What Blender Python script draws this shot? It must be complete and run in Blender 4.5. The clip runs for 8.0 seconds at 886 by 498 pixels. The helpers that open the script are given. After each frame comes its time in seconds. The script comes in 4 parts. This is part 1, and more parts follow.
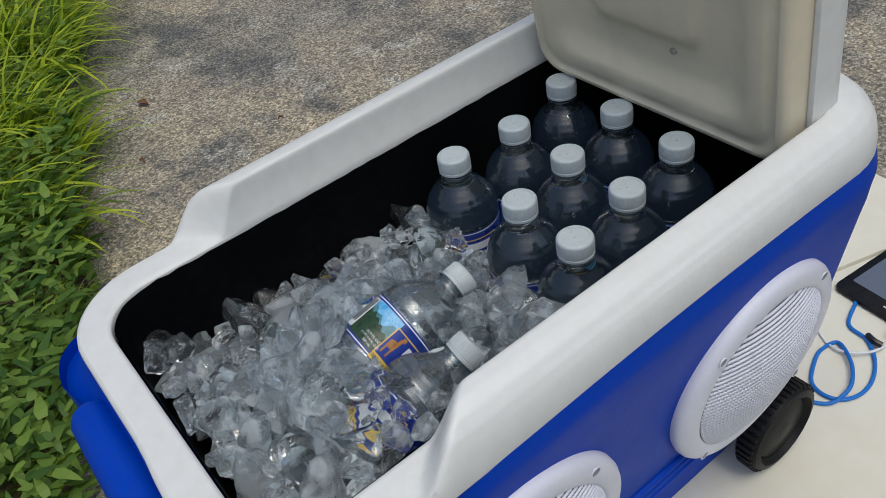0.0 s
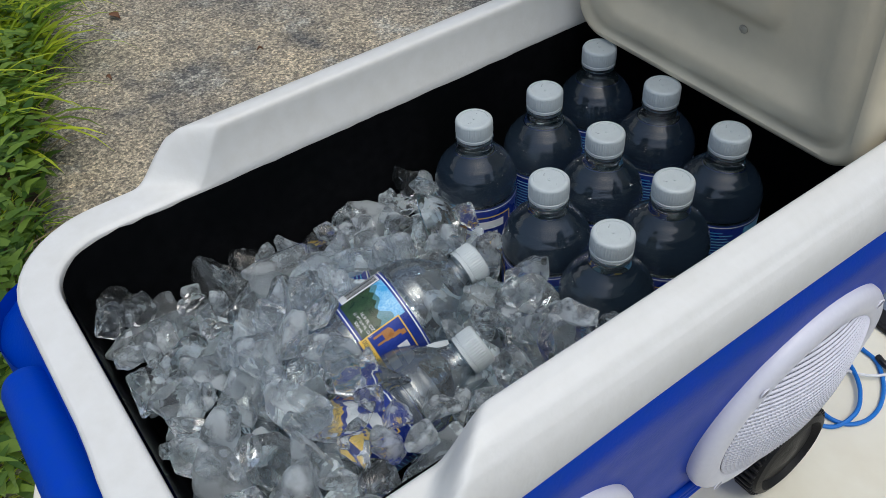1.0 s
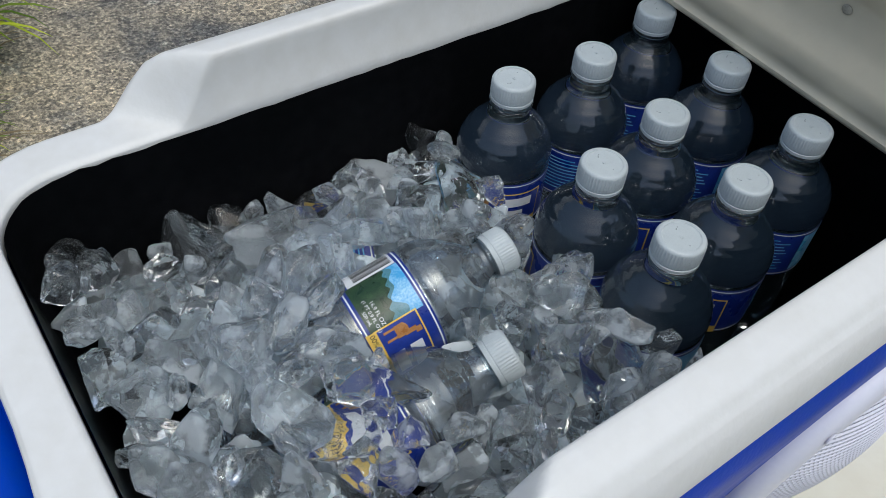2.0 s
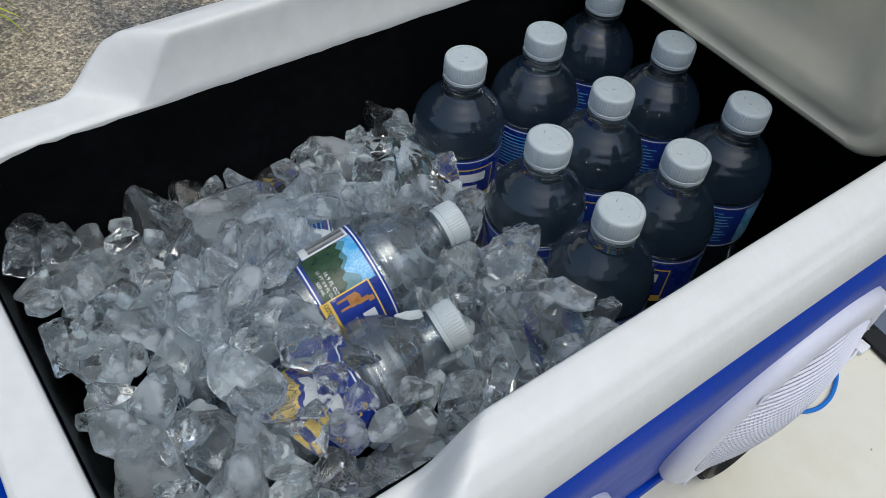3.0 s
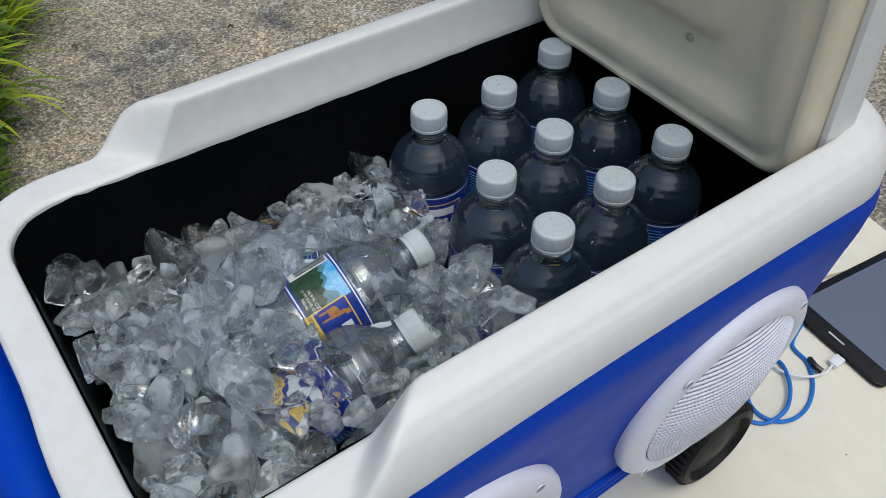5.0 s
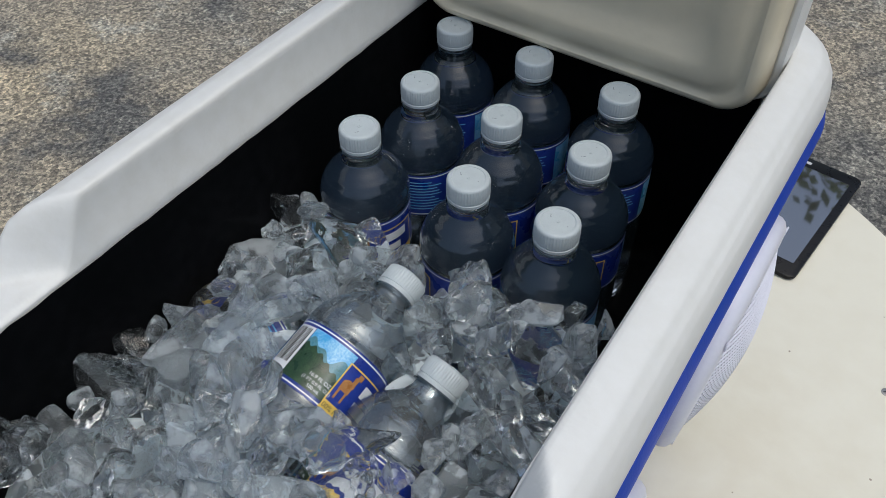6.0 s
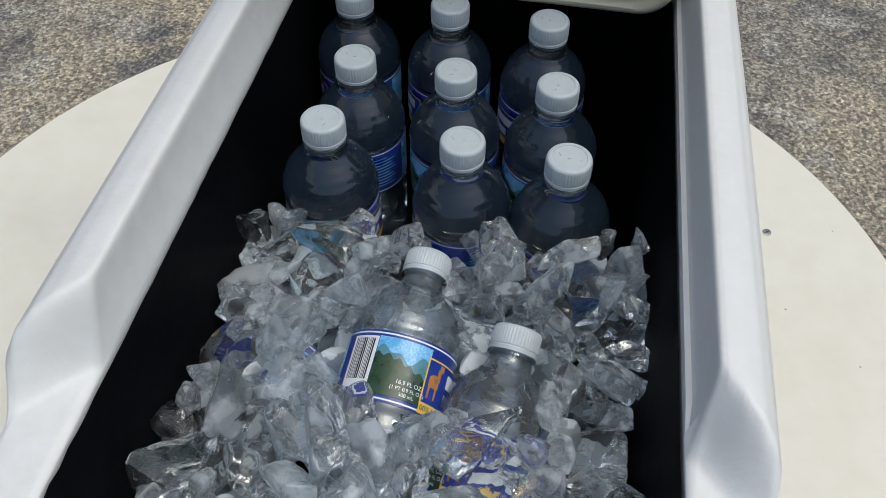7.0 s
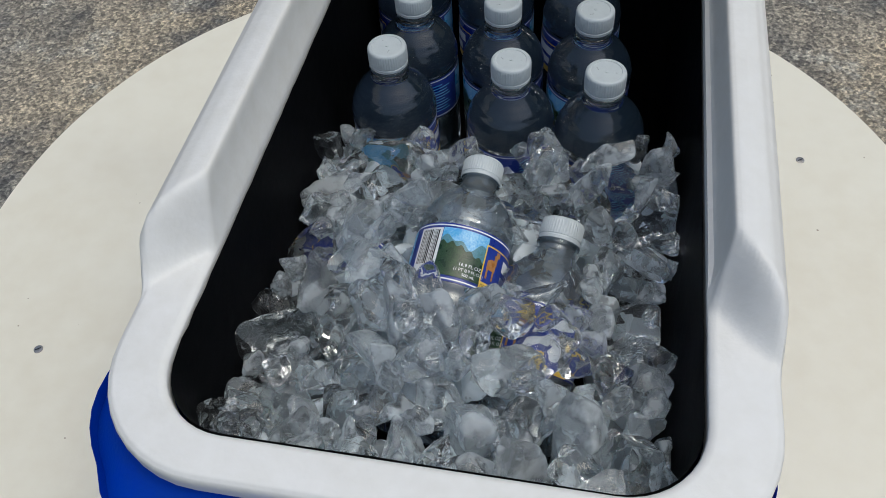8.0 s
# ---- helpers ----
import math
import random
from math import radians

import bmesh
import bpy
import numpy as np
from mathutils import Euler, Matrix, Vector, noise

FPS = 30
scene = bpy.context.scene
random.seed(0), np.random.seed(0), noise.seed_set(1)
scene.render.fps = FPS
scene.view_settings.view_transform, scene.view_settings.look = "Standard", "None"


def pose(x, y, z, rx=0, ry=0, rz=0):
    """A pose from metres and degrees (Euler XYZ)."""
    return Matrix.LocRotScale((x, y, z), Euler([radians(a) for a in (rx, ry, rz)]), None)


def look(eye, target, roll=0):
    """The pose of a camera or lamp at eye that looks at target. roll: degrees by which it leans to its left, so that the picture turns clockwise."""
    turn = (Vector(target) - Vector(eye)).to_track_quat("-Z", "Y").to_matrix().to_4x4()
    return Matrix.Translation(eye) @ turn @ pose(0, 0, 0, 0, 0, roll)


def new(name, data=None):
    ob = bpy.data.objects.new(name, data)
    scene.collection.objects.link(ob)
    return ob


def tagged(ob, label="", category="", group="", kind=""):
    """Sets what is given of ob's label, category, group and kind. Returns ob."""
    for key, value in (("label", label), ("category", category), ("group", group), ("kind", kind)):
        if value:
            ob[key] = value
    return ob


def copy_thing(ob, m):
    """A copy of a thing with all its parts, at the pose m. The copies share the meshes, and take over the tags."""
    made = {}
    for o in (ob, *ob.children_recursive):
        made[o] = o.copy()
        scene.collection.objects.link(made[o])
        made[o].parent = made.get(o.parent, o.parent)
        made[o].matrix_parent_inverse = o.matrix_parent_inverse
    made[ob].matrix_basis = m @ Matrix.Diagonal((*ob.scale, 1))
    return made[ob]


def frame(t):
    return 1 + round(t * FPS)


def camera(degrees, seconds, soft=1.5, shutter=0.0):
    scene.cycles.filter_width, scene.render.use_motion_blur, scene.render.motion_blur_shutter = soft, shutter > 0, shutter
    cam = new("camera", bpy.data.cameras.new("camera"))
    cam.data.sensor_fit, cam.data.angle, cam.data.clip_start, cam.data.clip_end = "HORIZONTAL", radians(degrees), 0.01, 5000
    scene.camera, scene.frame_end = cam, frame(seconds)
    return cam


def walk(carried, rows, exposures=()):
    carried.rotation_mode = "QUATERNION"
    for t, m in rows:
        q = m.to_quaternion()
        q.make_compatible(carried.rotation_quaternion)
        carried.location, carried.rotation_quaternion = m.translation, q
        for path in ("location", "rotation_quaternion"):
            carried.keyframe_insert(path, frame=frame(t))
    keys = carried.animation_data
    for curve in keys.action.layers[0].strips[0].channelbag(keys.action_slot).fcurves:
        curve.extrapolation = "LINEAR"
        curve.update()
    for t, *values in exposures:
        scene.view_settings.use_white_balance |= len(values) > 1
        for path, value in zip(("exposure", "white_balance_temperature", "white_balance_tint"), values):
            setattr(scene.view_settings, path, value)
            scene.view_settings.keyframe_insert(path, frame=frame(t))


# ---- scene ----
# metres; z = 0 is the ground, the caps of the standing bottles lie at z = OFF
cam = camera(55.86, 8.0, soft=0.8)
PATH = [
    (0.0, 0.4432, -0.4009, 1.5500, 49.60, 9.33, 51.69),
    (0.5, 0.4024, -0.4003, 1.5294, 49.25, 6.27, 52.09),
    (1.0, 0.3528, -0.3857, 1.5099, 46.52, 3.01, 53.73),
    (1.2, 0.3148, -0.3814, 1.4967, 45.02, 1.00, 54.31),
    (2.3, 0.2496, -0.3798, 1.4597, 41.78, -4.89, 54.54),
    (2.5, 0.2485, -0.3822, 1.4623, 41.22, -5.35, 54.26),
    (3.0, 0.2765, -0.3761, 1.4731, 41.41, -4.53, 53.80),
    (3.5, 0.3368, -0.3851, 1.5044, 44.24, -2.77, 53.21),
    (4.0, 0.3694, -0.3941, 1.5264, 46.07, -1.27, 53.32),
    (4.2, 0.3800, -0.3977, 1.5229, 46.73, -0.83, 53.40),
    (5.3, 0.3645, -0.3823, 1.5187, 45.61, -0.66, 53.99),
    (5.5, 0.3481, -0.3834, 1.5135, 45.37, -0.70, 52.32),
    (5.7, 0.3147, -0.3955, 1.5063, 45.33, -0.44, 46.10),
    (6.0, 0.2268, -0.4213, 1.4985, 43.87, 0.39, 33.01),
    (6.1, 0.2010, -0.4270, 1.4956, 42.60, 0.68, 28.99),
    (6.3, 0.1490, -0.4457, 1.4834, 41.20, -0.52, 21.47),
    (6.5, 0.1093, -0.4471, 1.4890, 40.80, -1.41, 15.33),
    (6.8, 0.0766, -0.4559, 1.4925, 40.25, -0.80, 11.18),
    (7.0, 0.0668, -0.4610, 1.4965, 40.34, -0.25, 9.54),
    (7.5, 0.0564, -0.4873, 1.5039, 39.62, 1.04, 8.50),
    (7.6, 0.0557, -0.5024, 1.5059, 39.24, 1.56, 8.99),
    (8.0, 0.0733, -0.5450, 1.5253, 38.40, 2.95, 10.42),
]
walk(cam, [(t, pose(x, y, z, rx, ry, rz)) for t, x, y, z, rx, ry, rz in PATH], exposures=[(0.0, -0.19, 6000, 3), (0.5, -0.05, 5990, 3), (1.0, -0.03, 5960, 3), (2.5, -0.04, 5800, 2), (4.0, -0.05, 5960, 2), (5.5, -0.07, 5940, 3), (6.0, -0.10, 5960, 3), (7.0, -0.03, 5980, 3), (7.5, -0.02, 5980, 3), (8.0, -0.16, 6000, 3)])

# ---- light: bright overcast day ----
world = bpy.data.worlds.new("overcast_sky")
scene.world = world
world.use_nodes = True
wn, wl = world.node_tree.nodes, world.node_tree.links
sky = wn.new("ShaderNodeTexSky")
sky.sky_type = 'NISHITA'
sky.sun_disc = False
sky.sun_elevation = radians(75)
sky.sun_rotation = radians(98)
sky.air_density, sky.dust_density, sky.ozone_density = 1.0, 6.0, 0.6
wl.new(sky.outputs[0], wn["Background"].inputs[0])
wn["Background"].inputs[1].default_value = 0.15
sun_data = bpy.data.lights.new("sun", 'SUN')
sun_data.energy, sun_data.angle, sun_data.color = 0.34, radians(7), (1.0, 0.985, 0.96)
sun = new("sun", sun_data)
sun.matrix_world = look((4.95, -0.70, 8.66), (0, 0, 0))

OFF = 1.139
TABLE = -0.389          # table top, below the caps
GROUND = -OFF


# ---- materials ----
def mat(name, base, rough=0.5, metal=0.0, grain=None, bump=0.0, bump_scale=200.0, spec=0.5, coat=0.0):
    """A plain surface; grain = (scale, second colour, amount) breaks up the colour at two sizes."""
    m = bpy.data.materials.new(name)
    m.use_nodes = True
    n, l = m.node_tree.nodes, m.node_tree.links
    b = n["Principled BSDF"]
    b.inputs["Base Color"].default_value = (*base, 1)
    b.inputs["Roughness"].default_value = rough
    b.inputs["Metallic"].default_value = metal
    b.inputs["Specular IOR Level"].default_value = spec
    b.inputs["Coat Weight"].default_value = coat
    tc = n.new("ShaderNodeTexCoord")
    if grain:
        scale, other, amount = grain
        n1, n2 = n.new("ShaderNodeTexNoise"), n.new("ShaderNodeTexNoise")
        n1.inputs["Scale"].default_value, n2.inputs["Scale"].default_value = scale, scale * 9
        n1.inputs["Detail"].default_value = n2.inputs["Detail"].default_value = 5
        mul = n.new("ShaderNodeMath")
        mul.operation = 'MULTIPLY'
        ramp = n.new("ShaderNodeValToRGB")
        ramp.color_ramp.elements[0].position, ramp.color_ramp.elements[1].position = 0.16, 0.42
        ramp.color_ramp.elements[0].color = (*base, 1)
        ramp.color_ramp.elements[1].color = tuple(a + (c - a) * amount for a, c in zip(base, other)) + (1,)
        for k in (n1, n2):
            l.new(tc.outputs["Object"], k.inputs["Vector"])
        l.new(n1.outputs["Fac"], mul.inputs[0])
        l.new(n2.outputs["Fac"], mul.inputs[1])
        l.new(mul.outputs[0], ramp.inputs[0])
        l.new(ramp.outputs[0], b.inputs["Base Color"])
        rr = n.new("ShaderNodeMapRange")
        rr.inputs[1].default_value, rr.inputs[2].default_value = 0.3, 0.7
        rr.inputs[3].default_value, rr.inputs[4].default_value = max(0.02, rough - 0.07), min(1, rough + 0.09)
        l.new(n1.outputs["Fac"], rr.inputs[0])
        l.new(rr.outputs[0], b.inputs["Roughness"])
    if bump:
        nb, bp = n.new("ShaderNodeTexNoise"), n.new("ShaderNodeBump")
        nb.inputs["Scale"].default_value = bump_scale
        nb.inputs["Detail"].default_value = 4
        l.new(tc.outputs["Object"], nb.inputs["Vector"])
        bp.inputs["Strength"].default_value, bp.inputs["Distance"].default_value = bump, 0.002
        l.new(nb.outputs["Fac"], bp.inputs["Height"])
        l.new(bp.outputs[0], b.inputs["Normal"])
    return m


WHITE = mat("white_plastic", (0.73, 0.725, 0.70), 0.42, grain=(9, (0.66, 0.65, 0.61), 0.7), bump=0.12, bump_scale=260)
LIDIN = mat("aged_white_plastic", (0.72, 0.64, 0.475), 0.42, grain=(7, (0.65, 0.58, 0.43), 0.7), bump=0.10, bump_scale=200)
BLUE = mat("blue_plastic", (0.003, 0.044, 0.42), 0.46, grain=(14, (0.006, 0.052, 0.37), 0.8), bump=0.10, bump_scale=400, spec=0.12)
BLACK = mat("black_liner_paint", (0.003, 0.0035, 0.004), 0.42, grain=(12, (0.007, 0.007, 0.008), 0.8), bump=0.15, bump_scale=90, spec=0.025)
SPEAKER = mat("speaker_white", (0.69, 0.69, 0.76), 0.4, grain=(30, (0.63, 0.63, 0.71), 0.6), bump=0.05, bump_scale=300)
GRILLE = mat("speaker_grille_white", (0.70, 0.70, 0.78), 0.5, grain=(60, (0.62, 0.62, 0.70), 0.8))
SCREW = mat("screw_steel", (0.45, 0.44, 0.42), 0.35, 1.0, grain=(300, (0.2, 0.17, 0.14), 0.8))
# grille white darkened: the shade between the slats is put into this colour
GRILLE_BACK = mat("grille_gap_shade", (0.26, 0.26, 0.34), 0.8, grain=(80, (0.19, 0.19, 0.26), 0.8))
SCREW_DIM = mat("lavender_screw_plug", (0.22, 0.22, 0.27), 0.5, grain=(300, (0.26, 0.26, 0.3), 0.8))
# near-black colour for the shade in a screw slot
HOLE = mat("slot_shade", (0.03, 0.03, 0.035), 0.7)
RUBBER = mat("black_wheel_plastic", (0.010, 0.010, 0.011), 0.45, grain=(40, (0.02, 0.02, 0.019), 0.8), bump=0.2, bump_scale=300, spec=0.14)
CAP = mat("white_cap_plastic", (0.50, 0.545, 0.555), 0.38, grain=(160, (0.42, 0.46, 0.475), 0.6), bump=0.08, bump_scale=700)
CAP_MARK = mat("grey_cap_print", (0.22, 0.25, 0.26), 0.5, grain=(300, (0.3, 0.33, 0.34), 0.8))
CABLE_BLUE = mat("blue_cable_jacket", (0.01, 0.14, 0.52), 0.45, grain=(300, (0.02, 0.2, 0.6), 0.7))
CABLE_WHITE = mat("white_cable_jacket", (0.75, 0.75, 0.76), 0.5, grain=(300, (0.62, 0.62, 0.62), 0.5))
TABLET = mat("tablet_black_shell", (0.007, 0.007, 0.008), 0.3, grain=(80, (0.011, 0.011, 0.012), 0.5), spec=0.22)
SCREEN = mat("dark_glass_screen", (0.045, 0.04, 0.04), 0.03, spec=1.0, coat=1.0)
SCREEN.node_tree.nodes["Principled BSDF"].inputs["IOR"].default_value = 2.3
SILVER = mat("silver_print", (0.55, 0.55, 0.56), 0.4)
LABEL_BLUE = mat("label_navy", (0.012, 0.03, 0.24), 0.3, grain=(60, (0.02, 0.05, 0.32), 0.8))
LABEL_SKY = mat("label_sky", (0.09, 0.38, 0.72), 0.3, grain=(90, (0.38, 0.66, 0.86), 1.0))
LABEL_HILL = mat("label_far_hills", (0.10, 0.26, 0.34), 0.3, grain=(140, (0.05, 0.16, 0.16), 1.0))
LABEL_WOOD = mat("label_forest", (0.008, 0.03, 0.012), 0.3, grain=(160, (0.035, 0.085, 0.03), 1.0))
LABEL_YELLOW = mat("label_yellow", (0.75, 0.50, 0.06), 0.3, grain=(100, (0.8, 0.6, 0.2), 0.8))
LABEL_BROWN = mat("label_brown", (0.36, 0.15, 0.04), 0.3, grain=(300, (0.5, 0.26, 0.09), 1.0))
LABEL_WHITE = mat("label_white", (0.78, 0.80, 0.82), 0.3, grain=(100, (0.72, 0.75, 0.80), 0.6))
# the tub's shade is put into the colour of the label backs
LABEL_BACK = mat("label_back_in_shade", (0.030, 0.045, 0.08), 0.5, grain=(70, (0.05, 0.07, 0.11), 0.9))
STAIN = mat("lid_stain", (0.46, 0.42, 0.33), 0.6, grain=(300, (0.2, 0.18, 0.15), 0.8))
LABEL_BLACK = mat("label_black", (0.01, 0.01, 0.012), 0.3)
STEEL = mat("grey_table_leg_steel", (0.28, 0.28, 0.29), 0.4, 0.8, grain=(40, (0.2, 0.19, 0.18), 0.7))
LEAF_DRY = mat("dry_leaf", (0.13, 0.055, 0.03), 0.7, grain=(60, (0.22, 0.12, 0.06), 1.0))


def table_material():
    m = mat("cream_painted_board", (0.76, 0.725, 0.60), 0.42, grain=(3.5, (0.71, 0.665, 0.535), 0.9), bump=0.12, bump_scale=60)
    n, l = m.node_tree.nodes, m.node_tree.links
    b = n["Principled BSDF"]
    first = b.inputs["Base Color"].links[0].from_socket
    tc, vo, no = n.new("ShaderNodeTexCoord"), n.new("ShaderNodeTexVoronoi"), n.new("ShaderNodeTexNoise")
    vo.inputs["Scale"].default_value = 26
    no.inputs["Scale"].default_value = 300
    l.new(tc.outputs["Object"], vo.inputs["Vector"])
    l.new(tc.outputs["Object"], no.inputs["Vector"])
    add = n.new("ShaderNodeMath")
    add.operation = 'MULTIPLY_ADD'
    add.inputs[1].default_value = 0.05
    l.new(no.outputs["Fac"], add.inputs[0])
    l.new(vo.outputs["Distance"], add.inputs[2])
    ramp = n.new("ShaderNodeValToRGB")
    ramp.color_ramp.elements[0].position, ramp.color_ramp.elements[1].position = 0.045, 0.062
    ramp.color_ramp.elements[0].color, ramp.color_ramp.elements[1].color = (1, 1, 1, 1), (0, 0, 0, 1)
    l.new(add.outputs[0], ramp.inputs[0])
    mix = n.new("ShaderNodeMix")
    mix.data_type = 'RGBA'
    l.new(ramp.outputs[0], mix.inputs[0])
    l.new(first, mix.inputs[6])
    mix.inputs[7].default_value = (0.30, 0.24, 0.17, 1)
    l.new(mix.outputs[2], b.inputs["Base Color"])
    return m


def ground_material():
    """Old concrete worn down to its aggregate, with darker asphalt patches and pale scabs."""
    m = bpy.data.materials.new("weathered_concrete")
    m.use_nodes = True
    n, l = m.node_tree.nodes, m.node_tree.links
    b = n["Principled BSDF"]
    b.inputs["Roughness"].default_value = 0.9
    tc = n.new("ShaderNodeTexCoord")

    def noise_at(scale, detail=6.0, rough=0.6, seed=0.0):
        k, mp = n.new("ShaderNodeTexNoise"), n.new("ShaderNodeMapping")
        mp.inputs["Location"].default_value = (seed, seed * 1.7, 0)
        k.inputs["Scale"].default_value, k.inputs["Detail"].default_value, k.inputs["Roughness"].default_value = scale, detail, rough
        l.new(tc.outputs["Object"], mp.inputs[0])
        l.new(mp.outputs[0], k.inputs["Vector"])
        return k.outputs["Fac"]

    def ramp_of(fac, stops):
        r = n.new("ShaderNodeValToRGB")
        while len(r.color_ramp.elements) < len(stops):
            r.color_ramp.elements.new(0.5)
        for e, (p, c) in zip(r.color_ramp.elements, stops):
            e.position, e.color = p, (*c, 1)
        l.new(fac, r.inputs[0])
        return r.outputs[0]

    def mixed(fac, a, c, blend='MIX'):
        k = n.new("ShaderNodeMix")
        k.data_type, k.blend_type = 'RGBA', blend
        if isinstance(fac, float):
            k.inputs[0].default_value = fac
        else:
            l.new(fac, k.inputs[0])
        l.new(a, k.inputs[6])
        if isinstance(c, tuple):
            k.inputs[7].default_value = (*c, 1)
        else:
            l.new(c, k.inputs[7])
        return k.outputs[2]

    base = ramp_of(noise_at(1.1, 4, 0.6), [(0.34, (0.22, 0.21, 0.185)), (0.5, (0.32, 0.285, 0.225)), (0.68, (0.40, 0.345, 0.25))])
    dark = ramp_of(noise_at(2.6, 7, 0.68, 3.1), [(0.38, (1, 1, 1)), (0.53, (0, 0, 0))])
    col = mixed(dark, base, (0.120, 0.120, 0.116))
    pale = ramp_of(noise_at(5.5, 9, 0.72, 7.7), [(0.545, (0, 0, 0)), (0.66, (1, 1, 1))])
    col = mixed(pale, col, (0.39, 0.38, 0.335))
    speck = n.new("ShaderNodeTexVoronoi")
    speck.inputs["Scale"].default_value = 105
    l.new(tc.outputs["Object"], speck.inputs["Vector"])
    stones = ramp_of(speck.outputs["Color"], [(0.25, (0.45, 0.45, 0.46)), (0.55, (0.98, 0.97, 0.95)), (0.85, (1.5, 1.47, 1.4))])
    col = mixed(0.85, col, stones, 'MULTIPLY')
    grit = ramp_of(noise_at(100, 5, 0.75), [(0.38, (0.38, 0.38, 0.40)), (0.50, (0.92, 0.92, 0.91)), (0.62, (1.85, 1.80, 1.70))])
    col = mixed(0.85, col, grit, 'MULTIPLY')
    l.new(col, b.inputs["Base Color"])
    bp = n.new("ShaderNodeBump")
    bp.inputs["Strength"].default_value, bp.inputs["Distance"].default_value = 0.6, 0.006
    l.new(speck.outputs["Distance"], bp.inputs["Height"])
    l.new(bp.outputs[0], b.inputs["Normal"])
    return m


def foliage(name, low, high, through_light=0.35):
    m = bpy.data.materials.new(name)
    m.use_nodes = True
    n, l = m.node_tree.nodes, m.node_tree.links
    b = n["Principled BSDF"]
    geo, ramp = n.new("ShaderNodeNewGeometry"), n.new("ShaderNodeValToRGB")
    ramp.color_ramp.elements[0].color, ramp.color_ramp.elements[1].color = (*low, 1), (*high, 1)
    l.new(geo.outputs["Random Per Island"], ramp.inputs[0])
    l.new(ramp.outputs[0], b.inputs["Base Color"])
    b.inputs["Roughness"].default_value = 0.5
    tr, mix = n.new("ShaderNodeBsdfTranslucent"), n.new("ShaderNodeMixShader")
    l.new(ramp.outputs[0], tr.inputs[0])
    mix.inputs[0].default_value = through_light
    l.new(b.outputs[0], mix.inputs[1])
    l.new(tr.outputs[0], mix.inputs[2])
    l.new(mix.outputs[0], n["Material Output"].inputs[0])
    return m


def clear_shell(name="clear_bottle_plastic", low=0.003, high=0.022, veil_tint=(0.62, 0.84, 0.93), ior=1.6):
    """Thin clear bottle plastic under a diffuse veil: seen through, with gloss that rises at grazing angles."""
    m = bpy.data.materials.new(name)
    m.use_nodes = True
    n, l = m.node_tree.nodes, m.node_tree.links
    n.remove(n["Principled BSDF"])
    tr, gl, fr, mix = n.new("ShaderNodeBsdfTransparent"), n.new("ShaderNodeBsdfGlossy"), n.new("ShaderNodeFresnel"), n.new("ShaderNodeMixShader")
    diffuse_veil, veil, no, tc, rg = n.new("ShaderNodeBsdfDiffuse"), n.new("ShaderNodeMixShader"), n.new("ShaderNodeTexNoise"), n.new("ShaderNodeTexCoord"), n.new("ShaderNodeMapRange")
    diffuse_veil.inputs[0].default_value = (*veil_tint, 1)
    no.inputs["Scale"].default_value = 70
    l.new(tc.outputs["Object"], no.inputs["Vector"])
    rg.inputs[3].default_value, rg.inputs[4].default_value = low, high
    l.new(no.outputs["Fac"], rg.inputs[0])
    l.new(rg.outputs[0], veil.inputs[0])
    tr.inputs[0].default_value = (0.95, 0.97, 0.98, 1)
    l.new(tr.outputs[0], veil.inputs[1])
    l.new(diffuse_veil.outputs[0], veil.inputs[2])
    gl.inputs["Roughness"].default_value = 0.035
    gl.inputs["Color"].default_value = (0.88, 0.95, 1.0, 1)
    fr.inputs["IOR"].default_value = ior
    wave, bp = n.new("ShaderNodeTexWave"), n.new("ShaderNodeBump")
    wave.bands_direction = 'Z'
    wave.inputs["Scale"].default_value, wave.inputs["Distortion"].default_value = 30, 2.2
    wave.inputs["Detail Scale"].default_value = 0.6
    l.new(tc.outputs["Object"], wave.inputs["Vector"])
    bp.inputs["Strength"].default_value, bp.inputs["Distance"].default_value = 0.25, 0.0014
    l.new(wave.outputs["Fac"], bp.inputs["Height"])
    l.new(bp.outputs[0], gl.inputs["Normal"])
    l.new(bp.outputs[0], fr.inputs["Normal"])
    l.new(fr.outputs[0], mix.inputs[0])
    l.new(veil.outputs[0], mix.inputs[1])
    l.new(gl.outputs[0], mix.inputs[2])
    l.new(mix.outputs[0], n["Material Output"].inputs[0])
    return m


